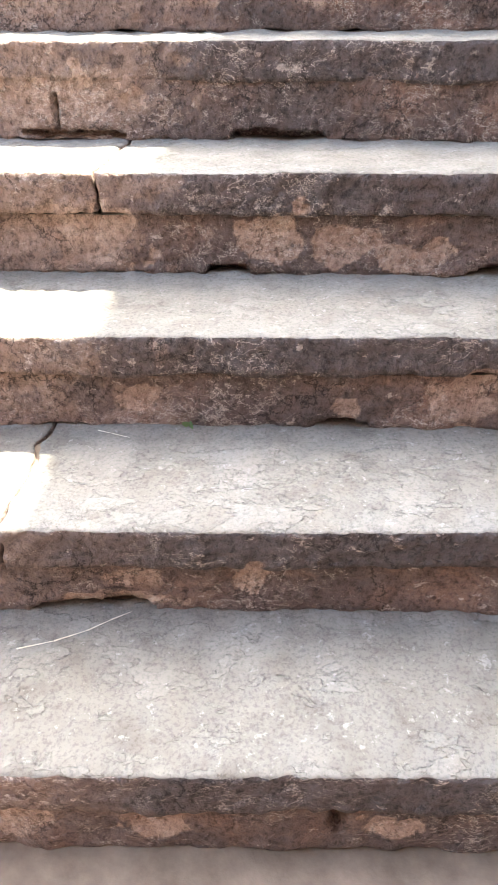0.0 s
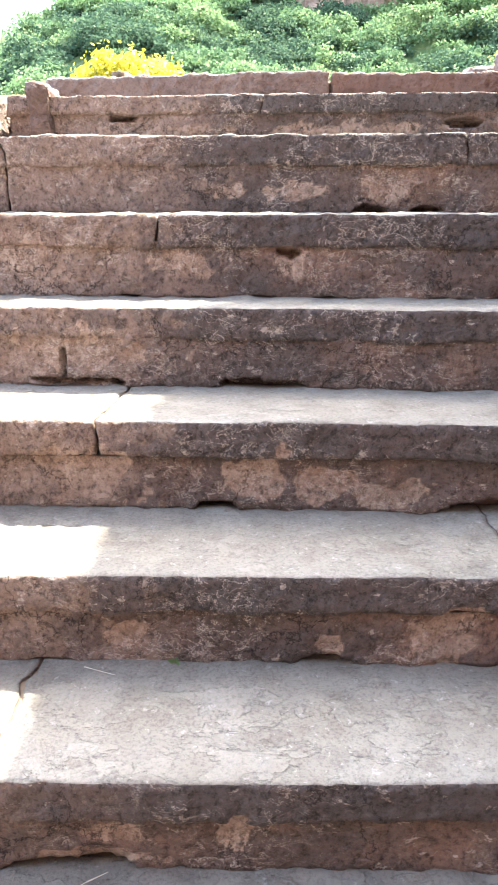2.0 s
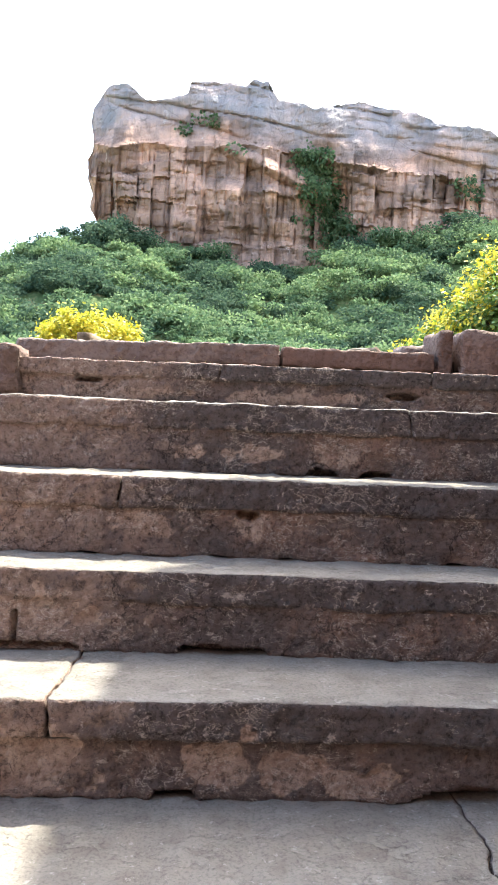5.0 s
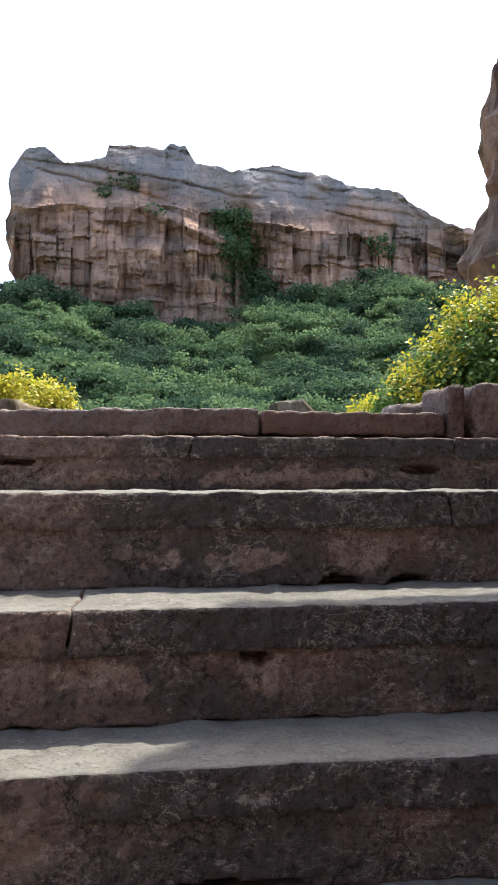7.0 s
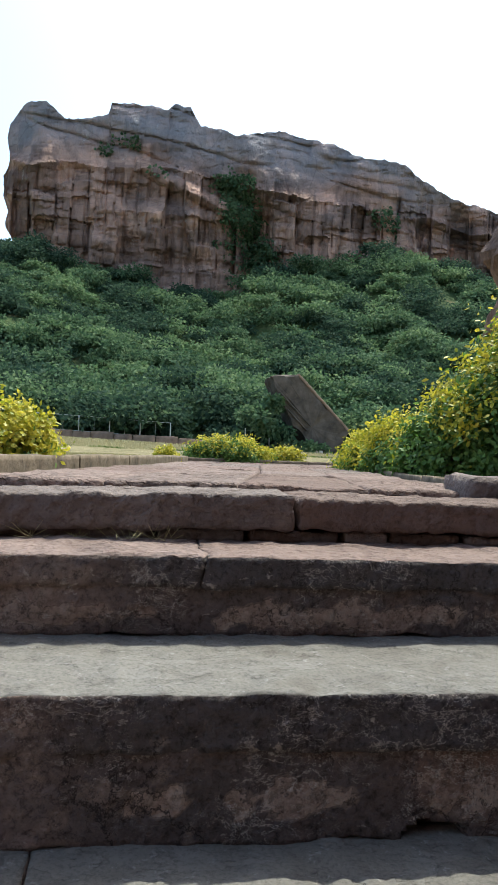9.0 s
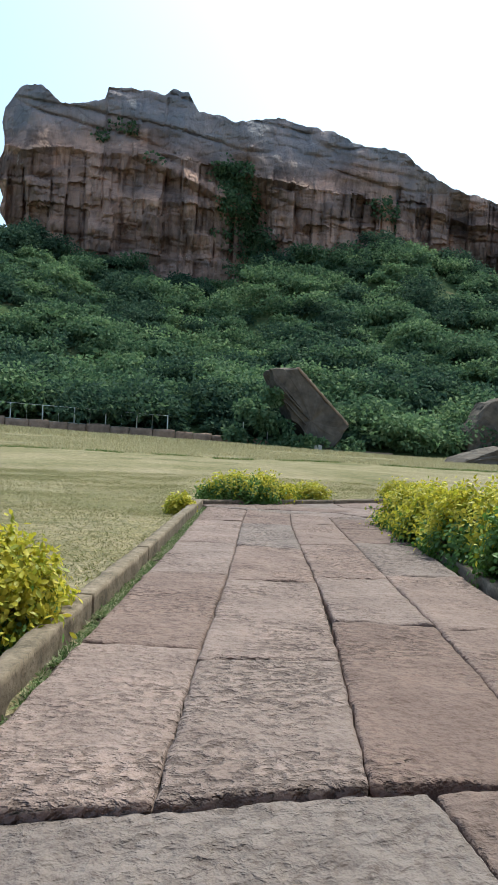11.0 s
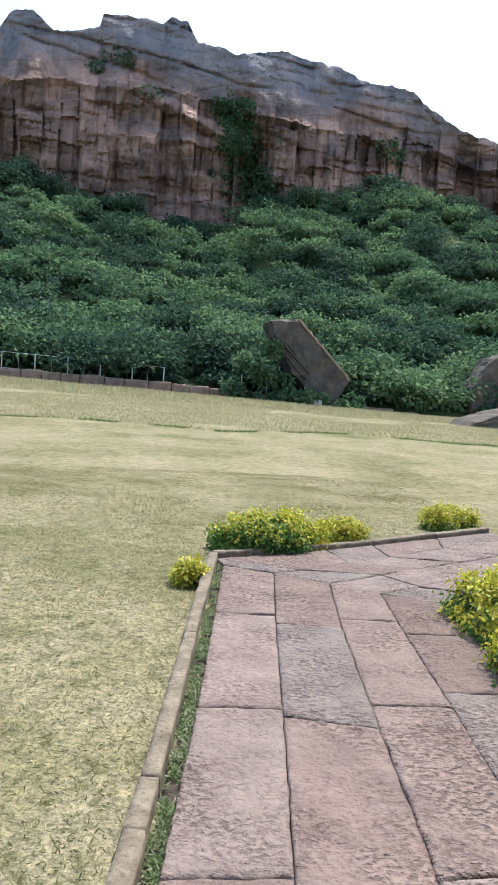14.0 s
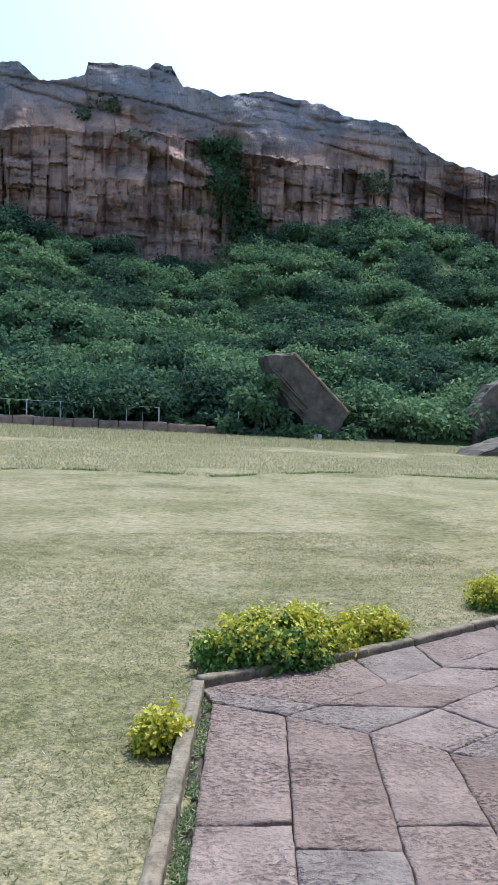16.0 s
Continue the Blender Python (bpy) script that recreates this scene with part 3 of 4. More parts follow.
JOINTS = [
    [(-0.78, 2.96), (-0.63, 3.81), (-0.47, 4.85), (-0.29, 5.78), (0.20, 8.93)],
    [(-0.38, 2.96), (-0.24, 3.84), (-0.015, 5.1), (0.18, 6.3), (0.39, 7.65), (0.575, 8.70)],
    [(0.035, 2.99), (0.20, 3.83), (0.30, 4.33), (0.44, 5.19), (0.605, 6.37), (0.765, 7.43), (0.955, 8.45)],
    [(0.48, 3.03), (0.57, 3.55), (0.68, 4.23), (0.82, 5.2), (0.99, 6.31), (1.17, 7.55), (1.275, 8.20)],
    [(0.93, 3.05), (1.10, 4.23), (1.24, 5.2), (1.42, 6.31), (1.60, 7.55), (1.66, 8.0)],
]
CROSS = [
    [(2.972, 2.990), (4.02, 3.95), (5.24, 5.22), (6.36, 6.33), (7.69, 7.67), (8.93, 8.70)],
    [(2.990, 3.035), (3.84, 3.83), (5.08, 5.06), (6.26, 6.13), (7.50, 7.44), (8.70, 8.45)],
    [(3.045, 3.045), (4.32, 4.27), (5.19, 5.20), (6.37, 6.33), (7.61, 7.57), (8.45, 8.20)],
    [(3.045, 3.05), (4.20, 4.24), (5.30, 5.28), (6.50, 6.46), (7.35, 7.30), (8.20, 8.00)],
]


def build_path():
    path = empty("pavement", "footpath of rough red sandstone slabs with dark open joints", "footpath", kind="structure")
    for c in range(4):
        rows = CROSS[c]
        for (a0, a1), (b0, b1) in zip(rows, rows[1:]):
            A, B = JOINTS[c], JOINTS[c + 1]
            chip = 0.012 if c == 2 and abs(a0 - 4.32) < 0.01 else 0.0
            poly_slab("slab", [(line_x(A, a0) + chip, a0 + 0.4 * chip), (line_x(B, a1), a1), (line_x(B, b1), b1), (line_x(A, b0), b0)],
                      PATH_Z, 0.10, path, seed=c * 11.0 + a0)
    # slabs laid askew where the path turns along the end kerb
    turn = [
        [(0.20, 8.93), (0.575, 8.70), (0.80, 8.83), (0.15, 9.14)],
        [(0.80, 8.83), (1.30, 9.11), (1.22, 9.58), (0.15, 9.14)],
        [(0.575, 8.70), (0.955, 8.45), (1.45, 8.73), (0.80, 8.83)],
        [(0.80, 8.83), (1.45, 8.73), (1.85, 8.96), (1.30, 9.11)],
        [(1.30, 9.11), (1.85, 8.96), (2.35, 9.24), (1.76, 9.38)],
        [(1.30, 9.11), (1.76, 9.38), (1.74, 9.84), (1.22, 9.58)],
        [(1.76, 9.38), (2.35, 9.24), (2.90, 9.55), (2.45, 9.80)],
        [(1.76, 9.38), (2.45, 9.80), (2.58, 10.28), (1.74, 9.84)],
        [(0.955, 8.45), (1.275, 8.20), (1.66, 8.42), (1.45, 8.73)],
        [(1.45, 8.73), (1.66, 8.42), (2.25, 8.76), (1.85, 8.96)],
        [(1.85, 8.96), (2.25, 8.76), (2.80, 9.08), (2.35, 9.24)],
        [(1.275, 8.20), (1.66, 8.00), (2.05, 8.22), (1.66, 8.42)],
        [(1.66, 8.42), (2.05, 8.22), (2.65, 8.55), (2.25, 8.76)],
        [(2.25, 8.76), (2.65, 8.55), (3.30, 8.92), (2.80, 9.08)],
        [(2.35, 9.24), (2.80, 9.08), (3.45, 9.45), (2.90, 9.55)],
        [(2.45, 9.80), (2.90, 9.55), (3.55, 9.92), (3.40, 10.35)],
        [(2.45, 9.80), (3.40, 10.35), (3.40, 10.70), (2.58, 10.28)],
    ]
    for i, q in enumerate(turn):
        poly_slab("slab", q, PATH_Z - 0.003 * (i % 3), 0.10, path, seed=60.0 + i)
    # front course that makes the top step
    for a, b, top in ((-1.05, 0.168, 2.047), (0.172, 0.90, 2.040)):
        rough_block("edge_slab", (a + 0.004, 2.677, 1.950), (b - 0.004, 3.037, top), 0.012, EDGE_SLAB, path, amp=0.008, round_=0.010, seed=a * 9,
                    shape=lambda p: Vector((p.x, p.y + (0.03 + 0.12 * (p.y - 2.677)) * max(-0.9, min(0.3, p.x - 0.17)), p.z + 0.02 * min(0.0, p.x))))
    # small packing stones set back under the overhanging edge
    lay = random.Random(9)
    x = -1.04
    while x < 0.86:
        w = lay.uniform(0.10, 0.34)
        rough_block("packing_stone", (x, 2.695 + lay.uniform(0, 0.025), 1.912), (min(x + w - 0.012, 0.88), 2.90, 1.953 - 0.008 * lay.random()), 0.016, EDGE_SLAB, path, amp=0.006, round_=0.012, seed=x)
        x += w
    bed = [(-0.95, 2.8), (1.5, 2.8), (3.4, 8.6), (3.6, 10.6), (2.5, 10.3), (0.1, 9.2)]
    n = len(bed)
    verts = [(x, y, PATH_Z - 0.045) for x, y in bed] + [(x, y, PATH_Z - 0.22) for x, y in bed]
    faces = [tuple(range(n)), tuple(range(2 * n - 1, n - 1, -1))] + [(i, n + i, n + (i + 1) % n, (i + 1) % n) for i in range(n)]
    mesh_ob("bedding", verts, faces, DARK_EARTH, path, "brown earth showing in the joints", smooth=False)
    return path


PATHWAY = build_path()


def kerb_run(points, lengths, width, z0, z1, name="kerb"):
    """Kerb stones along a line of points."""
    kerb = empty(name, "low kerb of weathered pinkish stone edging the footpath", "kerb", kind="structure")
    ps = [Vector((x, y, 0)) for x, y in points]
    k = 0
    for a, b in zip(ps, ps[1:]):
        d = (b - a).normalized()
        side = Vector((-d.y, d.x, 0))
        total, at = (b - a).length, 0.0
        while at < total - 0.05:
            l = min(lengths[k % len(lengths)], total - at)
            if total - at - l < 0.15:
                l = total - at

            def turn(p, o=a + d * at, d=d, side=side):
                return o + d * p.x + side * p.y + Vector((0, 0, p.z))
            rough_block("kerb_stone", (0.002, -0.003 * (k % 2), z0), (l - 0.001, width + 0.003 * (k % 3), z1 + 0.003 * math.sin(k * 2.1)), 0.022, KERB, kerb,
                        amp=0.005, round_=0.006, shape=turn, seed=k * 3.3)
            at += l
            k += 1
    return kerb


kerb_run(KERB_LEFT, [1.3, 0.95, 1.15, 1.5, 0.8], 0.066, 1.90, 2.118, "kerb_path_side")
kerb_run(KERB_END, [0.7, 0.55, 0.8], 0.07, 1.90, 2.10, "kerb_path_end")
kerb_run([(1.02, 3.35), (1.18, 4.4), (1.44, 6.0), (1.70, 7.6)], [0.8, 0.6, 0.7], -0.07, 1.90, 2.08, "kerb_hedge_side")


# ---- parapet stones beside the stairs ----
def upright_stone(low, high, lean, label, seed):
    ob = rough_block("parapet_stone", low, high, 0.03, EDGE_SLAB, None, label, amp=0.012, round_=0.02, seed=seed,
                     shape=lambda p: Vector((p.x + lean * (p.z - low[2]), p.y, p.z)))
    return tagged(ob, label, "stone block", "parapet stones")


upright_stone((0.905, 2.68, 1.93), (0.985, 2.98, 2.155), 0.0, "thin upright red sandstone block beside the top step", 1.0)
upright_stone((1.015, 2.68, 1.93), (1.75, 2.98, 2.155), 0.02, "broad red sandstone parapet block beside the top step", 2.0)
upright_stone((0.80, 2.99, 1.93), (0.99, 3.20, 2.115), 0.0, "low red sandstone block behind the parapet", 4.0)
upright_stone((-1.03, 2.33, 1.755), (-0.94, 2.50, 1.965), 0.0, "small rounded upright stone at the end of a riser", 3.0)
for i, (lx, ly, hx, hy, z0, z1) in enumerate([(-1.75, 1.55, -1.47, 2.1, 0.9, 1.62), (-1.62, 2.12, -1.16, 2.75, 1.2, 1.93), (-1.75, 0.9, -1.47, 1.5, 0.4, 1.2), (-1.75, 0.1, -1.47, 0.85, -0.1, 0.75)]):
    upright_stone((lx, ly, z0), (hx, hy, z1), 0.0, "sunlit rough block of the stair's flank wall", 10.0 + i)
for i, (ly, hy, z0, z1) in enumerate([(-0.1, 0.7, -0.1, 0.8), (0.72, 1.5, 0.3, 1.35), (1.52, 2.2, 0.9, 1.9), (2.22, 2.72, 1.4, 2.14)]):
    upright_stone((1.56, ly, z0), (1.95, hy, z1), 0.0, "rough block of the stair's shaded flank wall", 20.0 + i)


# ---- foliage ----
def leaf_cloud(centres, ways, length, width, rng, droop=0.0, faces_out=None):
    """Folded six-point leaves at the centres, pointing along the ways."""
    n = len(centres)
    ways = ways / np.linalg.norm(ways, axis=1, keepdims=True)
    side = np.cross(ways, rng.normal(size=(n, 3)) if faces_out is None else faces_out + rng.normal(size=(n, 3)) * 0.45)
    side /= np.linalg.norm(side, axis=1, keepdims=True) + 1e-9
    up = np.cross(side, ways)
    l = length * rng.uniform(0.7, 1.25, (n, 1))
    w = width * rng.uniform(0.75, 1.2, (n, 1))
    tip = centres + ways * l
    tip[:, 2] -= droop * l[:, 0]
    q1, q2 = centres + (tip - centres) * 0.33, centres + (tip - centres) * 0.68
    verts = np.empty((n, 6, 3))
    verts[:, 0] = centres
    verts[:, 1] = q1 + side * w + up * w * 0.3
    verts[:, 2] = q2 + side * w * 0.85 + up * w * 0.2
    verts[:, 3] = tip
    verts[:, 4] = q2 - side * w * 0.85 + up * w * 0.2
    verts[:, 5] = q1 - side * w + up * w * 0.3
    return verts.reshape(-1, 3)


def leaf_mesh(name, verts, material, parent=None, label=""):
    n = len(verts) // 6
    idx = np.arange(n) * 6
    quads = np.stack([idx, idx + 1, idx + 2, idx + 3, idx, idx + 3, idx + 4, idx + 5], axis=1).reshape(-1)
    me = bpy.data.meshes.new(name)
    me.vertices.add(n * 6)
    me.vertices.foreach_set("co", verts.astype(np.float32).ravel())
    me.loops.add(n * 8)
    me.loops.foreach_set("vertex_index", quads.astype(np.int32))
    me.polygons.add(n * 2)
    me.polygons.foreach_set("loop_start", np.arange(n * 2, dtype=np.int32) * 4)
    me.materials.append(material)
    me.update(calc_edges=True)
    ob = new(name, me)
    if parent:
        ob.parent = parent
    if label:
        tagged(ob, label)
    return ob


def twig_mesh(name, lines, radius, material, parent=None):
    """Thin tapered five-sided twigs, each from a to b."""
    verts, faces = [], []
    for a, b in lines:
        a, b = Vector(a), Vector(b)
        d = (b - a).normalized()
        s = d.cross(Vector((0.3, 0.9, 0.2))).normalized()
        t = d.cross(s)
        o = len(verts)
        for p, r in ((a, radius), (b, radius * 0.35)):
            for k in range(5):
                g = k * math.tau / 5
                verts.append(p + (s * math.cos(g) + t * math.sin(g)) * r)
        for k in range(5):
            faces.append((o + k, o + (k + 1) % 5, o + 5 + (k + 1) % 5, o + 5 + k))
    return mesh_ob(name, verts, faces, material, parent)


def bush(at, radii, leaves, yellow, seed, label, leaf=0.045, sprays=70, lit_side=0.0):
    """A clipped garden shrub: twigs, green leaves inside, yellow leaves on the sunlit crown."""
    rng = np.random.default_rng(seed)
    thing = empty("garden_bush", label, "bush", "garden bushes", at=at)
    rx, ry, rz = radii
    dirs = rng.normal(size=(sprays, 3))
    dirs[:, 2] = np.abs(dirs[:, 2]) * 0.9 - 0.12
    dirs /= np.linalg.norm(dirs, axis=1, keepdims=True)
    reach = rng.uniform(0.84, 1.04, (sprays, 1))
    flat = np.sign(dirs) * np.abs(dirs) ** 0.75
    tips = flat * reach * np.array([rx, ry, rz])
    tips[:, 2] = np.clip(tips[:, 2], 0.02, None)
    twig_mesh("twigs", [((0.25 * p[0], 0.25 * p[1], 0.0), tuple(p * 0.93)) for p in tips], 0.006, BARK, thing)
    pick = rng.integers(0, sprays, leaves)
    spread = rng.normal(size=(leaves, 3)) * np.array([rx, ry, rz]) * (1.05 / math.sqrt(sprays))
    depth = rng.uniform(0.62, 1.0, (leaves, 1)) ** 0.6
    pts = tips[pick] * depth + spread
    pts[:, 2] = np.clip(pts[:, 2], 0.004, None)
    out = pts / np.array([rx, ry, rz]) + np.array([0, 0, 0.15])
    out /= np.linalg.norm(out, axis=1, keepdims=True)
    ways = np.cross(out, rng.normal(size=(leaves, 3))) + 0.35 * out + np.array([0, 0, 0.25])
    shell = np.linalg.norm(pts / np.array([rx, ry, rz]), axis=1)
    gold = rng.uniform(size=sprays)
    score = 0.6 * shell + 1.1 * pts[:, 2] / rz + 0.7 * (gold[pick] - 0.5) - lit_side * pts[:, 0] / rx + rng.normal(size=leaves) * 0.12
    cut = np.quantile(score, 1 - yellow)
    top = score > cut
    leaf_mesh("green_leaves", leaf_cloud(pts[~top], ways[~top], leaf, leaf * 0.27, rng, 0.1, out[~top]), LEAF_GREEN, thing, "glossy dark green leaves")
    leaf_mesh("yellow_leaves", leaf_cloud(pts[top], ways[top], leaf, leaf * 0.27, rng, 0.1, out[top]), LEAF_YELLOW, thing, "bright yellow young leaves")
    return thing


bush((2.48, 4.95, 1.98), (0.98, 0.60, 1.24), 40000, 0.05, 1, "large rounded green bush with a yellow sunlit edge", 0.042, 330, 0.8)
bush((1.76, 5.06, 1.98), (0.46, 0.44, 0.68), 16000, 0.13, 11, "tall clipped green bush with a yellow crown beside the path", 0.038, 190)
bush((1.72, 5.84, 1.98), (0.40, 0.46, 0.53), 13000, 0.38, 2, "clipped yellow and green hedge bush beside the path", 0.036, 170)
bush((1.80, 6.52, 1.99), (0.44, 0.50, 0.46), 13000, 0.48, 3, "clipped yellow and green hedge bush beside the path", 0.036, 160)
bush((1.88, 7.40, 1.99), (0.40, 0.48, 0.43), 12000, 0.48, 4, "small clipped yellow and green hedge bush", 0.036, 130)
bush((-1.02, 4.20, 1.99), (0.37, 0.32, 0.40), 17000, 0.66, 5, "clipped yellow and green bush behind the kerb", 0.029, 200)
bush((0.62, 9.60, 2.02), (0.45, 0.26, 0.35), 10000, 0.22, 6, "green bush with yellow tips at the end of the path", 0.036, 130)
bush((1.00, 9.80, 2.02), (0.30, 0.22, 0.33), 5200, 0.46, 7, "yellow-tipped bush at the end of the path", 0.036, 80)
bush((1.48, 10.02, 2.02), (0.25, 0.18, 0.25), 3200, 0.66, 8, "small yellow bush behind the end kerb", 0.034, 56)
bush((-0.09, 8.47, 2.02), (0.12, 0.12, 0.16), 1700, 0.82, 9, "little yellow bush leaning on the kerb", 0.034, 30)
bush((3.02, 10.98, 2.02), (0.34, 0.22, 0.26), 3800, 0.66, 10, "small yellow bush behind the end kerb", 0.034, 60)


def blades(name, spots, height, width, material, seed, label, lean=0.5):
    """Single bent grass blades."""
    rng = np.random.default_rng(seed)
    n = len(spots)
    ways = rng.normal(size=(n, 3)) * np.array([lean, lean, 0.1]) + np.array([0, 0, 1.0])
    ob = leaf_mesh(name, leaf_cloud(np.asarray(spots), ways, height, width, rng, 0.25), material)
    return tagged(ob, label, "grass", kind="stuff")


def scatter(n, x0, x1, y0, y1, seed, keep=None, power=1.0):
    rng = np.random.default_rng(seed)
    out = []
    while len(out) < n:
        x, y = rng.uniform(x0, x1), y0 + (y1 - y0) * rng.uniform() ** power
        if keep is None or keep(x, y):
            out.append((x, y, ground_height(x, y) - 0.004))
    return out


def on_lawn(x, y):
    """Grass grows left of the path kerb and beyond the end kerb."""
    if y < 9.14:
        return x < line_x([(-0.95, 2.5), *KERB_LEFT], y) - 0.03
    return x < 0.1 or y > 9.35 + 0.5 * (x - 0.16)


def patchy(x, y):
    return on_lawn(x, y) and noise.noise(Vector((x * 0.9, y * 0.9, 5))) > random.uniform(-0.7, 0.3)


blades("lawn_grass", scatter(170000, -3.9, 3.6, 3.2, 15.0, 21, patchy), 0.036, 0.0022, GRASS_BLADE, 31, "short dry lawn grass, green in patches", 1.6)
def uncut(x, y):
    """The unmown part of the lawn, with a wandering front edge and thin spots."""
    edge = 25 + 0.10 * x + 3.0 * fbm((x, 0, 50), 0.12, 3)
    return y > edge and fbm((x, y, 60), 0.16, 3) > -0.35 + 0.5 * max(0.0, 1 - (y - edge) / 2.0) * (random.random() - 0.9)


blades("unmown_grass", scatter(60000, -18, 22, 22.0, 47.0, 25, uncut, 1.3), 0.15, 0.007, STRAW_BLADE, 35, "pale unmown grass on the far part of the lawn", 0.5)
# band of darker blades that draws the shade line at the unmown edge
def fringe(x, y):
    edge = 25 + 0.10 * x + 3.0 * fbm((x, 0, 50), 0.12, 3)
    return 0 < y - edge < 0.35 and fbm((x, y, 70), 0.5, 2) > -0.15


blades("uncut_fringe", scatter(5000, -18, 22, 20.0, 31.0, 26, fringe), 0.10, 0.009, GREEN_BLADE, 36, "ragged dark green blades standing for shade where the mown lawn ends", 0.5)
blades("tall_straw_grass", scatter(40000, -28, 36, 46.0, 69.0, 23), 0.32, 0.018, STRAW_BLADE, 33, "tall dry straw-coloured grass before the boundary wall", 0.3)


def kerb_gap(x, y):
    e = line_x(KERB_LEFT, y)
    ragged = 0.035 + 0.06 * fbm((x, y, 80), 3.0, 3)
    return e + 0.005 < x < line_x(JOINTS[0], y) + ragged and fbm((x, y, 81), 7.0, 3) > -0.22


spots = [(x, y, PATH_Z - 0.03) for x, y, z in scatter(10500, -0.9, 0.3, 3.0, 9.1, 24, kerb_gap)]
blades("kerb_grass", spots, 0.034, 0.0026, KERB_BLADE, 34, "short green and straw-pale grass growing between kerb and slabs", 1.4)
rng = np.random.default_rng(5)
for cx, cy, h in ((-0.52, 2.72, 0.13), (-0.29, 2.71, 0.09), (-0.19, 2.72, 0.09), (-0.41, 2.73, 0.05)):
    tuft = [(cx + rng.normal() * 0.018, cy - 0.06 - abs(rng.normal()) * 0.008, 1.918) for _ in range(16)]
    ob = blades("dry_grass_tuft", tuft, h * 0.75, 0.0009, STRAW_BLADE, int(cx * -100), "dry grass tuft rooted under the top step", 0.9)
    ob["kind"] = ""
    tagged(ob, "", "grass tuft", "dry tufts under the step")


# ---- hillside shrubs ----
def build_hill_shrubs():
    rng = np.random.default_rng(77)
    clouds = [([], []), ([], []), ([], [])]
    count = 0
    while count < 1750:
        x, y = rng.uniform(-62, 90), 72.3 + 64 * rng.uniform() ** 1.2
        if abs(x) > 0.62 * y + 6:
            continue
        if fbm((x, y, 20), 0.09) < -0.38:
            continue
        z = ground_height(x, y)
        r = (0.9 + 2.6 * rng.uniform() ** 1.6) * (1.15 if y < 84 else 1.0)
        tone = fbm((x, y, 40), 0.10, 3) + rng.normal() * 0.22
        pts, ways = clouds[0 if tone < -0.12 else (1 if tone < 0.22 else 2)]
        tall = rng.uniform(0.6, 1.0)
        for _ in range(int(3 + 3 * r)):
            d = rng.normal(size=3)
            d[2] = abs(d[2]) * 0.8
            d /= np.linalg.norm(d)
            mid = np.array([x, y, z + 0.25 * r]) + d * r * rng.uniform(0.45, 1.0) * np.array([1.15, 1.0, tall])
            n = int(26 + 16 * r)
            g = rng.normal(size=(n, 3))
            g /= np.linalg.norm(g, axis=1, keepdims=True)
            pts.append(mid + g * r * rng.uniform(0.15, 0.48, (n, 1)) * np.array([1.25, 1.1, 0.6]))
            ways.append(g * np.array([1, 1, 0.5]) + rng.normal(size=(n, 3)) * 0.5)
        count += 1
    # bushes at the foot of the leaning slab and along the boundary wall
    for x, y, z, r in ((12.2, 67.9, 3.2, 1.0), (13.6, 67.6, 2.6, 0.9), (14.9, 67.9, 3.0, 0.75), (10.6, 68.2, 4.4, 1.5), (9.6, 68.6, 5.6, 1.6), (8.4, 69.0, 3.6, 1.4), (11.0, 68.8, 7.0, 0.8), (17.6, 68.0, 2.0, 0.7), (19.4, 69.4, 2.6, 1.0)):
        pts, ways = clouds[2 if r < 1 else 1]
        for _ in range(9):
            g = rng.normal(size=(60, 3))
            g /= np.linalg.norm(g, axis=1, keepdims=True)
            d = rng.normal(size=3) * np.array([0.55, 0.3, 0.5]) * r
            pts.append(np.array([x, y, z]) + d + g * r * rng.uniform(0.15, 0.5, (60, 1)))
            ways.append(g + rng.normal(size=(60, 3)) * 0.5)
    for (pts, ways), material, tone in zip(clouds, (SHRUB_DARK, SHRUB_LEAF, SHRUB_PALE), ("dark green", "mid green", "pale grey-green")):
        ob = leaf_mesh("hillside_shrubs", leaf_cloud(np.concatenate(pts), np.concatenate(ways), 0.50, 0.15, rng, 0.2), material)
        tagged(ob, f"dense {tone} scrub covering the hillside below the cliff", "shrubs", kind="stuff")


build_hill_shrubs()

# ---- cliff ----
TOP_X = [-30.1, -29.5, -27, -25.4, -23, -21.5, -19.6, -17.5, -11.3, -11.0, -5.4, 0.3, 1.3, 4.1, 6.3, 9.9, 13.2, 21.6, 27, 32.4, 39, 47.5, 49.5, 57.7, 67.7, 80, 95, 120]
TOP_Z = [57.5, 62.3, 66.3, 67.5, 67.2, 66.4, 64.6, 64.4, 66.1, 68.4, 68.6, 68.3, 69.4, 69.1, 65.4, 65.5, 64.4, 66.1, 65.1, 64.6, 62.4, 62.1, 60.1, 55.8, 53.8, 55, 52, 46]
LEFT_Z = [20, 38, 43, 47.5, 49, 52.5, 54, 61.6, 70]
LEFT_X = [-24.5, -26.8, -29.4, -28.9, -30.2, -30.0, -29.2, -29.6, -28.6]


def ridge(p, scale, octaves=3):
    """Sharp creases where smooth noise changes sign, 0 to 1."""
    return 1 - min(1.0, abs(fbm(p, scale, octaves)) * 3.2)


def cliff_block(x, z):
    """Upright column and its broken part at a spot of the face."""
    across = (x + 1.6 * fbm((x, 11, z * 0.15), 0.16, 3)) / 3.6
    col = math.floor(across)
    part = math.floor((z + 6 * noise.cell(Vector((col + 0.5, 4.5, 1.5))) + 0.6 * fbm((x, 12, z), 0.3, 2)) / 5.0)
    return across, col, part


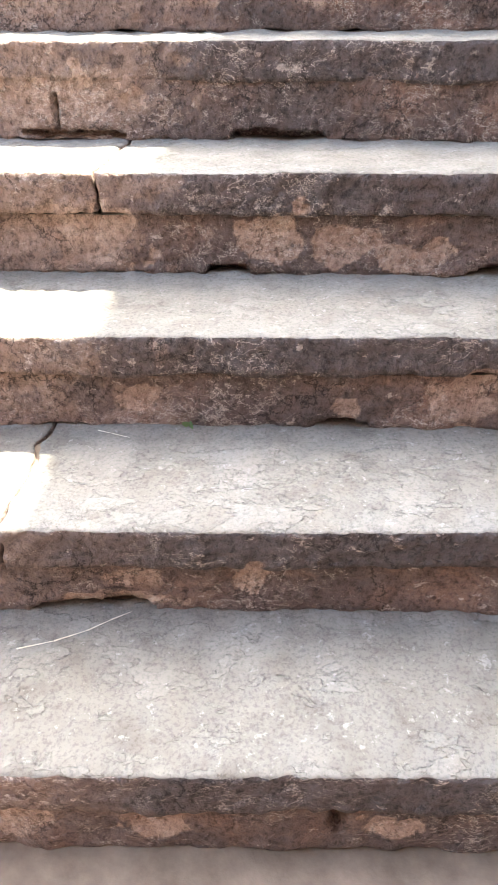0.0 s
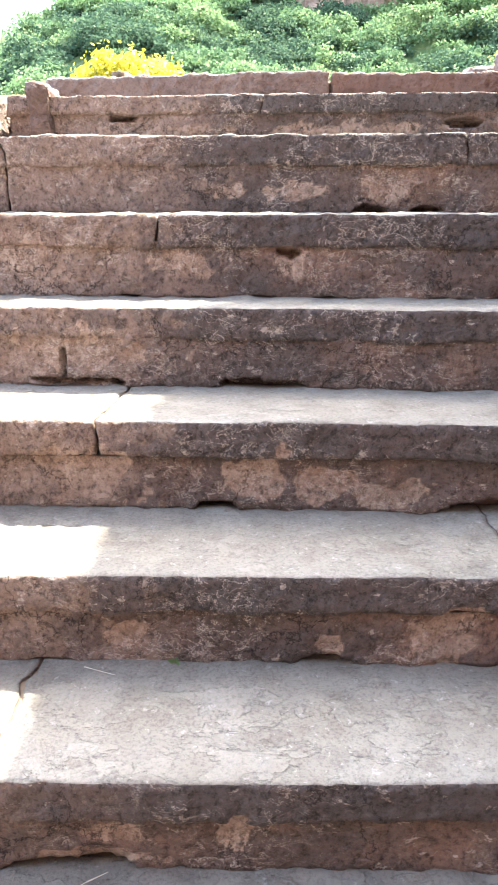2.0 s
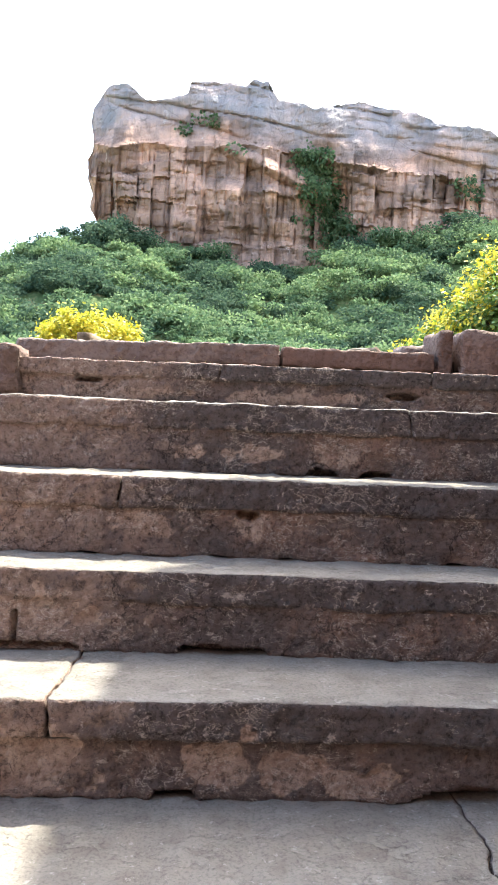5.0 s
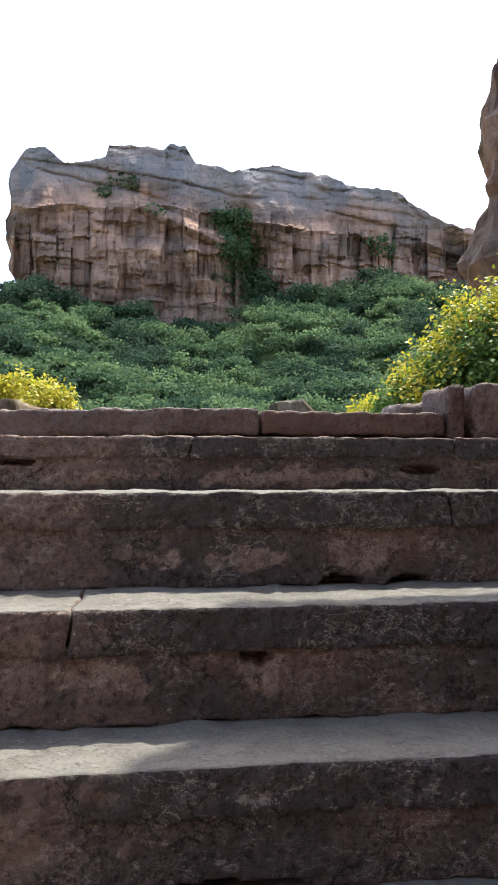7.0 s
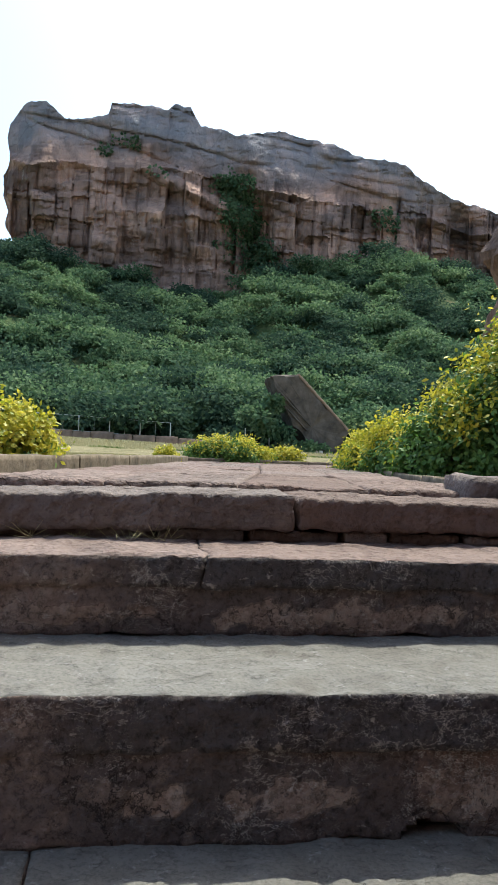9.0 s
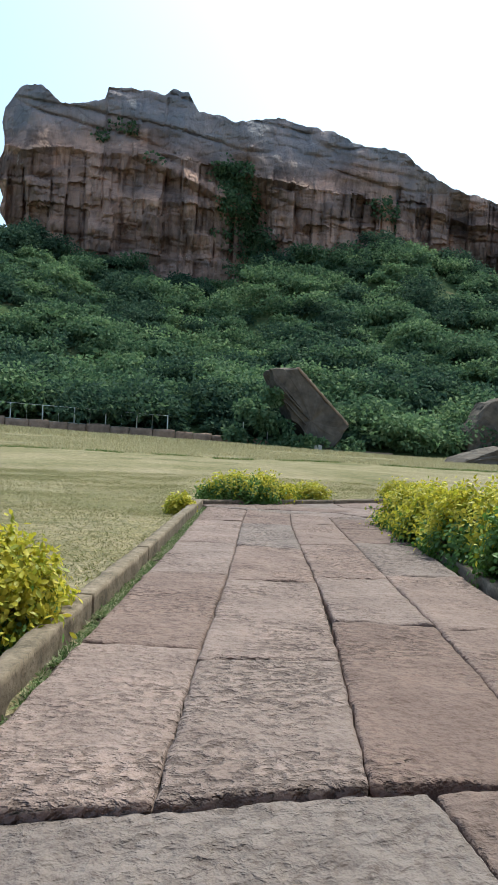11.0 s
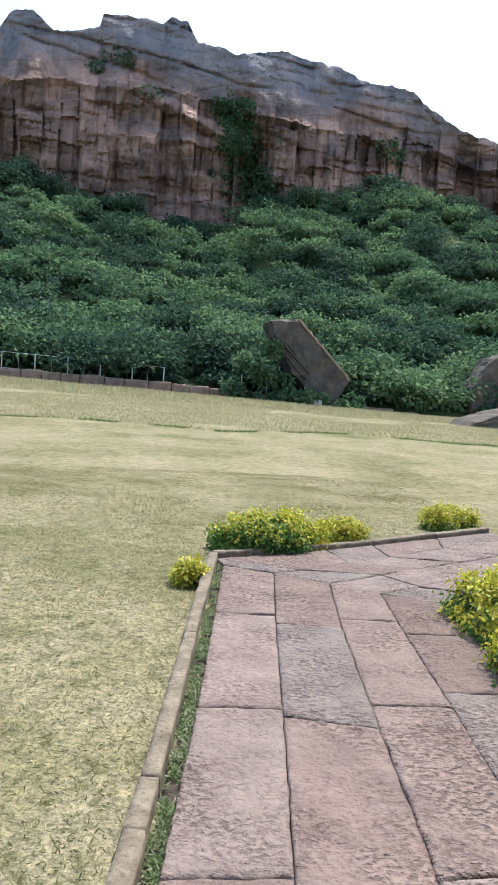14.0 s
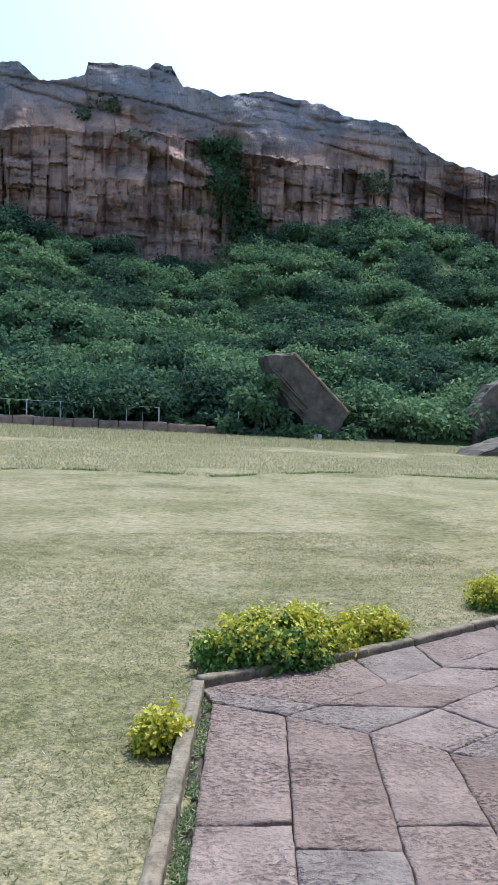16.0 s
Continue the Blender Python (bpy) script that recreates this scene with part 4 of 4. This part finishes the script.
def cliff_depth(x, z, top):
    """How far the rock face lies behind the cliff line."""
    d = 5.0 * fbm((x, 0, z * 0.5), 0.035, 3) + 1.6 * fbm((x, 3, z), 0.12, 4)
    low = max(0.0, min(1.0, (57 - 0.03 * max(0, x) - z) / 4))
    d += 1.2 * low * ridge((x * 1.0, 5, z * 0.10), 0.16) ** 2
    d += 0.5 * low * ridge((x * 1.0, 6, z * 0.16), 0.42) ** 3
    d += 0.9 * ridge((x * 0.16, 8, z + 0.10 * x), 0.16) ** 3
    d += 0.3 * ridge((x * 0.22, 9, z - 0.05 * x), 0.45) ** 3
    slab = Vector((math.floor((x + 1.5 * fbm((x, 1, z), 0.1, 2)) / 4.7) + 0.5, math.floor((z + 1.8 * fbm((x, 2, z), 0.08, 2)) / 7.5) + 0.5, 3.5))
    d += 0.8 * noise.cell(slab) * (0.3 + 0.7 * low)
    # columns split by upright joints, each broken across at its own heights
    across, col, part = cliff_block(x, z)
    d += low * (1.3 * noise.cell(Vector((col + 0.5, 2.5, 0.5))) + 0.9 * noise.cell(Vector((col + 0.5, part + 0.5, 7.5))))
    joint = abs(across - col - 0.5) * 2
    d += 0.7 * low * max(0.0, (joint - 0.86) / 0.14)
    # a thick overhanging bed that runs down across the face
    shelf = 55.5 - 0.42 * (x + 2)
    if -6 < x < 16:
        d -= 2.2 * max(0.0, 1 - abs(z - shelf) / 1.6) ** 0.5
    d -= 4.5 * math.exp(-(x / 11) ** 2) * max(0.0, min(1.0, (51 - z) / 3))
    d += 7.0 * math.exp(-((x - 18) / 4.0) ** 2) * max(0, min(1, (56 - z) / 8))
    ledge = 56 - 0.11 * (x - 5) if x > -5 else 56.5
    ledge += 1.5 * fbm((x, 30, 0), 0.09, 3)
    if z > ledge:
        d += 0.8 + (z - ledge) * 0.16
    else:
        d += 0.05 * (ledge - z)
    return d - 0.9 * math.exp(-((z - ledge) / 0.8) ** 2)


def set_back(x, z, d):
    """Rock that lies further back is as much larger, so that the skyline keeps its outline from the lawn."""
    k = 1 + d / (CLIFF_Y - 3)
    return (x * k, CLIFF_Y + d, 3 + (z - 3) * k)


def build_cliff():
    xs = axis((-30.7, 75, 0.30), (75, 140, 1.5))
    rows = 120
    verts, faces = [], []
    for x in xs:
        top = float(np.interp(x, TOP_X, TOP_Z)) + 0.5 * fbm((x, 0, 0), 0.5, 3)
        for r in range(rows):
            z = 24 + (top - 24) * r / (rows - 1)
            lx = float(np.interp(z, LEFT_Z, LEFT_X)) + 0.5 * fbm((0, 7, z), 0.5, 3)
            px = max(x, lx)
            back = max(0.0, 6.0 * (1 - (px - lx) / 6.0)) ** 1.3 * 0.35 if px - lx < 6 else 0.0
            verts.append(set_back(px, z, cliff_depth(px, z, top) + back))
        # brow behind the edge, then the far side
        verts.append(set_back(max(x, -29.0), top - 2.0, cliff_depth(x, top, top) + 10))
        verts.append((max(x, -26.0), CLIFF_Y + 45, 24))
    w = rows + 2
    for i in range(len(xs) - 1):
        for r in range(w - 1):
            faces.append((i * w + r, (i + 1) * w + r, (i + 1) * w + r + 1, i * w + r + 1))
    faces.append(tuple(range(w)))
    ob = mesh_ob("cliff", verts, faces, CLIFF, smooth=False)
    # share of the painted haze, growing with height above the ledge
    haze_tint = ob.data.attributes.new("haze_tint", "FLOAT", "POINT")
    haze_tint.data.foreach_set("value", [max(0.0, min(1.0, (v[2] - 56 + 0.10 * v[0] * (v[0] > 0) + 7 * fbm(v, 0.07, 4)) / 8)) for v in verts])
    block = ob.data.attributes.new("block", "FLOAT", "POINT")
    cells = [cliff_block(v[0], v[2]) for v in verts]
    block.data.foreach_set("value", [0.5 + 0.5 * noise.cell(Vector((c + 0.5, p + 0.5, 9.5))) for _, c, p in cells])
    tagged(ob, "long red sandstone cliff with cracked columns and dark streaks", "cliff", kind="structure")
    # scrub on the ledges and in the gully
    rng = np.random.default_rng(8)
    pts, ways = [], []
    for _ in range(900):
        if rng.uniform() < 0.36:
            z = rng.uniform(33, 56)
            x = rng.normal(20.5 - 0.45 * (z - 36), 1.2 + 0.10 * (56 - z))
        else:
            x = rng.uniform(-22, 66)
            top = float(np.interp(x, TOP_X, TOP_Z))
            ledge = 53 - 0.16 * (x - 5) if x > -5 else 55
            z = ledge + 0.6 + (top - ledge - 1.4) * rng.uniform()
            if fbm((x, z, 3), 0.1) < 0.36 or z > ledge + 0.55 * (top - ledge):
                continue
        top = float(np.interp(x, TOP_X, TOP_Z))
        if z > top - 0.6:
            continue
        x, y, z = set_back(x, z, cliff_depth(x, z, top) - 0.2)
        n = 26
        d = rng.normal(size=(n, 3))
        d /= np.linalg.norm(d, axis=1, keepdims=True)
        pts.append(d * rng.uniform(0.4, 1.2) * np.array([1.2, 0.8, 0.7]) + np.array([x, y, z]))
        ways.append(d + rng.normal(size=(n, 3)) * 0.6)
    ob = leaf_mesh("cliff_shrubs", leaf_cloud(np.concatenate(pts), np.concatenate(ways), 0.7, 0.24, rng, 0.2), SHRUB_LEAF)
    tagged(ob, "dark scrub growing on ledges and in the cliff's gully", "shrubs", kind="stuff")


build_cliff()

# ---- rock tower behind the hedge ----
TOWER_SHIFT = 0.28
EDGE_Z = [0, 3.2, 4.2, 5.5, 8.4, 10, 11.5, 12.5]
EDGE_X = [5.6, 5.0, 4.65, 4.6, 4.9, 5.3, 6.4, 8.0]


def rough_rock(name, rings, material, label, category, seed, big=0.4):
    """A crag built of stacked outlines; rings is a list of lists of points."""
    verts, faces, n = [], [], len(rings[0])
    for ring in rings:
        mid = sum((Vector(p) for p in ring), Vector()) / n
        for k, p in enumerate(ring):
            p = Vector(p)
            out = (p - mid)
            out.z = 0
            out.normalize()
            crack = 0.5 * big * noise.cell(Vector((math.floor(k / 4) + 0.5, math.floor(p.z / 1.3) + 0.5, seed)))
            p += out * (big * fbm(p, 0.35, 4) + 0.8 * big * fbm(p, 1.3, 5) - crack)
            verts.append(p)
    for r in range(len(rings) - 1):
        for k in range(n):
            faces.append((r * n + k, r * n + (k + 1) % n, (r + 1) * n + (k + 1) % n, (r + 1) * n + k))
    faces.append(tuple((len(rings) - 1) * n + k for k in range(n)))
    ob = mesh_ob(name, verts, faces, material, smooth=False)
    return tagged(ob, label, category, kind="structure")


def build_tower():
    rings = []
    for r in range(90):
        z = 1.0 + 11.5 * r / 89
        left = float(np.interp(z, EDGE_Z, EDGE_X)) - TOWER_SHIFT
        width = 7.0 - 0.25 * z
        ring = []
        for k in range(72):
            g = k * math.tau / 72
            c, q = math.cos(g), math.sin(g)
            x = left + width / 2 * (1 + math.copysign(abs(c) ** 0.6, c))
            y = 12.3 + 2.2 * math.copysign(abs(q) ** 0.6, q)
            ring.append((x + 0.56 * (y - 10.1), y, z))
        rings.append(ring)
    rough_rock("rock_tower", rings, TOWER_ROCK, "tall craggy dark sandstone outcrop rising behind the hedge", "rock outcrop", 1.5)


build_tower()

# ---- unseen plain rock face added to shade the stairs, leaning out above ----
END_Z, END_Y = [0, 5.1, 5.6, 7.6, 8.2], [3.25, 3.25, 3.5, 4.3, 4.35]


def build_shade_rock():
    rings = []
    for r in range(60):
        z = -0.2 + 8.35 * r / 59
        end = float(np.interp(z, END_Z, END_Y))
        ring = []
        for x, y in ((2.0, -5.0), (6.0, -5.0), (6.0, end)):
            ring.append((x, y, z))
        for i in range(8):
            ring.append((6.0 - 4.0 * (i + 1) / 8, end, z))
        for i in range(1, 24):
            ring.append((2.0, end - (end + 5.0) * i / 24, z))
        rings.append(ring)
    rough_rock("rock_face", rings, TOWER_ROCK, "unseen sandstone face added to shade the stairs", "rock face", 4.5, 0.10)


def build_darkening_rock():
    """Unseen rock across the stairs' foot, behind the walk's start; added to darken risers."""
    rings = []
    for r in range(40):
        z = -0.2 + 9.5 * r / 39
        ring = [(6.0, -5.1, z), (6.0, -9.0, z), (-9.0, -9.0, z), (-9.0, -5.1, z)]
        ring += [(-9.0 + 15.0 * i / 40, -5.1 - 0.02 * z, z) for i in range(1, 40)]
        rings.append(ring[::-1])
    rough_rock("rock_face_behind", rings, TOWER_ROCK, "unseen sandstone face added behind to darken the risers", "rock face", 6.5, 0.12)


build_shade_rock()
build_darkening_rock()


# ---- rocks, wall and fence beyond the lawn ----
def crag(name, outline, y0, y1, label, material, seed, cell=0.35):
    """A rock extruded from a convex outline in x and z, roughened all over."""
    n = len(outline)
    cx, cz = sum(p[0] for p in outline) / n, sum(p[1] for p in outline) / n
    ring = []
    for (ax, az), (bx, bz) in zip(outline, outline[1:] + outline[:1]):
        m = max(1, int(math.hypot(bx - ax, bz - az) / cell))
        ring += [(ax + (bx - ax) * i / m, az + (bz - az) * i / m) for i in range(m)]
    layers = [(y0, 0.55), (y0, 0.85), (y0, 0.97), (y0 + 0.15, 1.0)] + [(y0 + (y1 - y0) * i / 6, 1.0) for i in range(1, 6)] + [(y1, 0.96)]
    verts, faces, m = [(cx, y0 + 0.05, cz)], [], len(ring)
    for y, s in layers:
        for x, z in ring:
            p = Vector((cx + (x - cx) * s, y, cz + (z - cz) * s))
            d = Vector((fbm((p.x, p.y, p.z + seed), 0.8), fbm((p.x + 9, p.y, p.z + seed), 0.8), fbm((p.x, p.y + 9, p.z + seed), 0.8)))
            verts.append(p + d * 0.22)
    for k in range(m):
        faces.append((0, 1 + k, 1 + (k + 1) % m))
    for l in range(len(layers) - 1):
        for k in range(m):
            a = 1 + l * m
            faces.append((a + k, a + m + k, a + m + (k + 1) % m, a + (k + 1) % m))
    faces.append(tuple(1 + (len(layers) - 1) * m + k for k in range(m)))
    ob = mesh_ob(name, verts, faces, material, smooth=False)
    return tagged(ob, label, "boulder", "boulders beyond the lawn")


leaning = crag("leaning_rock", [(13.2, 10.05), (10.5, 9.8), (12.9, 5.2), (14.5, 3.6), (14.8, 1.9), (16.6, 1.9), (17.5, 3.4), (18.4, 4.8)], 68.6, 73.0,
     "huge brown sandstone slab leaning before the hillside", DARK_ROCK, 1.0)
ridge_way = Vector((5.2, 0, -5.25)).normalized()
for dx, dz, length in ((-1.6, -1.9, 4.2), (-0.9, -3.4, 2.8)):
    rough_block("rock_rib", (0, -0.15, -0.10), (length, 0.5, 0.06), 0.2, DARK_ROCK, leaning, "pale broken edge of a lower layer", amp=0.05, round_=0.06,
                shape=lambda p, dx=dx, dz=dz: Vector((13.2 + dx, 68.5, 10.1 + dz)) + Vector((0.70, 0, -0.71)) * p.x + Vector((0, p.y, 0)) + Vector((0.71, 0, 0.70)) * p.z)
# paler block laid along the slab's upper right edge
rough_block("ridge", (0, -0.2, -0.12), (7.4, 2.6, 0.14), 0.22, WALL_STONE, leaning, "pale strip along the upper edge", amp=0.05, round_=0.08,
            shape=lambda p: Vector((13.2, 68.7, 10.1)) + ridge_way * p.x + Vector((0, p.y, 0)) + Vector((0.71, 0, 0.70)) * p.z)
crag("dark_boulder", [(17.6, 1.5), (24.6, 1.4), (24.6, 2.5), (22.6, 3.2), (20.6, 3.05), (18.6, 2.4)], 43.0, 46.0, "low dark flat boulder at the lawn's edge", DARK_ROCK, 5.0)
crag("dark_boulder", [(32.0, 1.2), (40.0, 1.0), (40.0, 7.8), (37.0, 9.0), (34.0, 8.0), (32.0, 5.0)], 71.5, 75.0, "tall dark boulder half hidden by scrub", DARK_ROCK, 9.0)


PALE_STONE = make_plain("pale_block_stone", (0.34, 0.31, 0.27), (0.52, 0.48, 0.43), 3)
tagged(rough_block("stone_block", (14.4, 67.3, 1.9), (15.6, 67.9, 2.85), 0.15, PALE_STONE, amp=0.03, round_=0.06), "pale squared stone block at the foot of the leaning slab", "stone block")


def build_boundary():
    wall = empty("wall_boundary", "low boundary wall of brown stones at the far edge of the lawn", "wall", kind="structure")
    rng2 = random.Random(4)
    x, k = -34.0, 0
    while x < 30.0:
        l = rng2.uniform(1.1, 2.3)
        z = far_height(x, 70)
        if not 14.2 < x < 17.0:
            rough_block("wall_stone", (x + 0.02, 70.6, z - 0.5), (x + l - 0.02, 71.2, z + 0.85 + rng2.uniform(-0.08, 0.08) - max(0, 0.03 * (x - 5))), 0.3, WALL_STONE, wall, amp=0.06, round_=0.08, seed=x)
        x += l
        k += 1


build_boundary()


def build_fence():
    fence = empty("wire_fence", "pale painted pipe fence standing on the boundary wall", "fence", at=(0, 70.9, 0))
    xs = [-19 + 2.9 * i for i in range(8)] + [8.6, 11.0]
    for i, x in enumerate(xs):
        z = far_height(x, 70) + 0.7
        r = 0.055
        post = rough_block("fence_post", (x - r, -r, z), (x + r, r, z + 1.6), 0.3, PAINT, fence, amp=0.0, round_=0.02)
        if i < 7:
            b, zb = xs[i + 1], far_height(xs[i + 1], 70) + 0.7
            for h in (1.55, 0.12):
                twig_mesh("fence_rail", [((x, 0, z + h), (b, 0, zb + h)), ((b, 0, zb + h), (x, 0, z + h))], 0.03, PAINT, post)
            twig_mesh("fence_bar", [(((x + b) / 2, 0, (z + zb) / 2 + 0.1), ((x + b) / 2, 0, (z + zb) / 2 + 1.5))], 0.02, PAINT, post)


build_fence()


# ---- small litter on the treads ----
def dry_twig(points, radius, label):
    lines = list(zip(points, points[1:]))
    return tagged(twig_mesh("dry_twig", lines, radius, STRAW_STEM), label, "twig")


STRAW_STEM = make_plain("straw_stem", (0.45, 0.40, 0.32), (0.62, 0.56, 0.46), 40)
dry_twig([(-0.49, 0.235, 0.273), (-0.42, 0.255, 0.279), (-0.36, 0.285, 0.281), (-0.32, 0.318, 0.279), (-0.285, 0.345, 0.276)], 0.0016, "thin pale dry twig lying on a tread")
dry_twig([(-0.41, 0.668, 0.509), (-0.37, 0.650, 0.513), (-0.33, 0.640, 0.511)], 0.0011, "short pale straw lying on a tread")
rng3 = np.random.default_rng(12)
fallen = leaf_mesh("fallen_leaf", leaf_cloud(np.array([[-0.212, 0.688, 0.512], [-0.205, 0.690, 0.514]]), np.array([[0.2, -0.35, 0.9], [0.5, -0.3, 0.6]]), 0.022, 0.009, rng3), SHRUB_PALE)
tagged(fallen, "small pale green leaf lodged at the foot of a riser", "leaf")
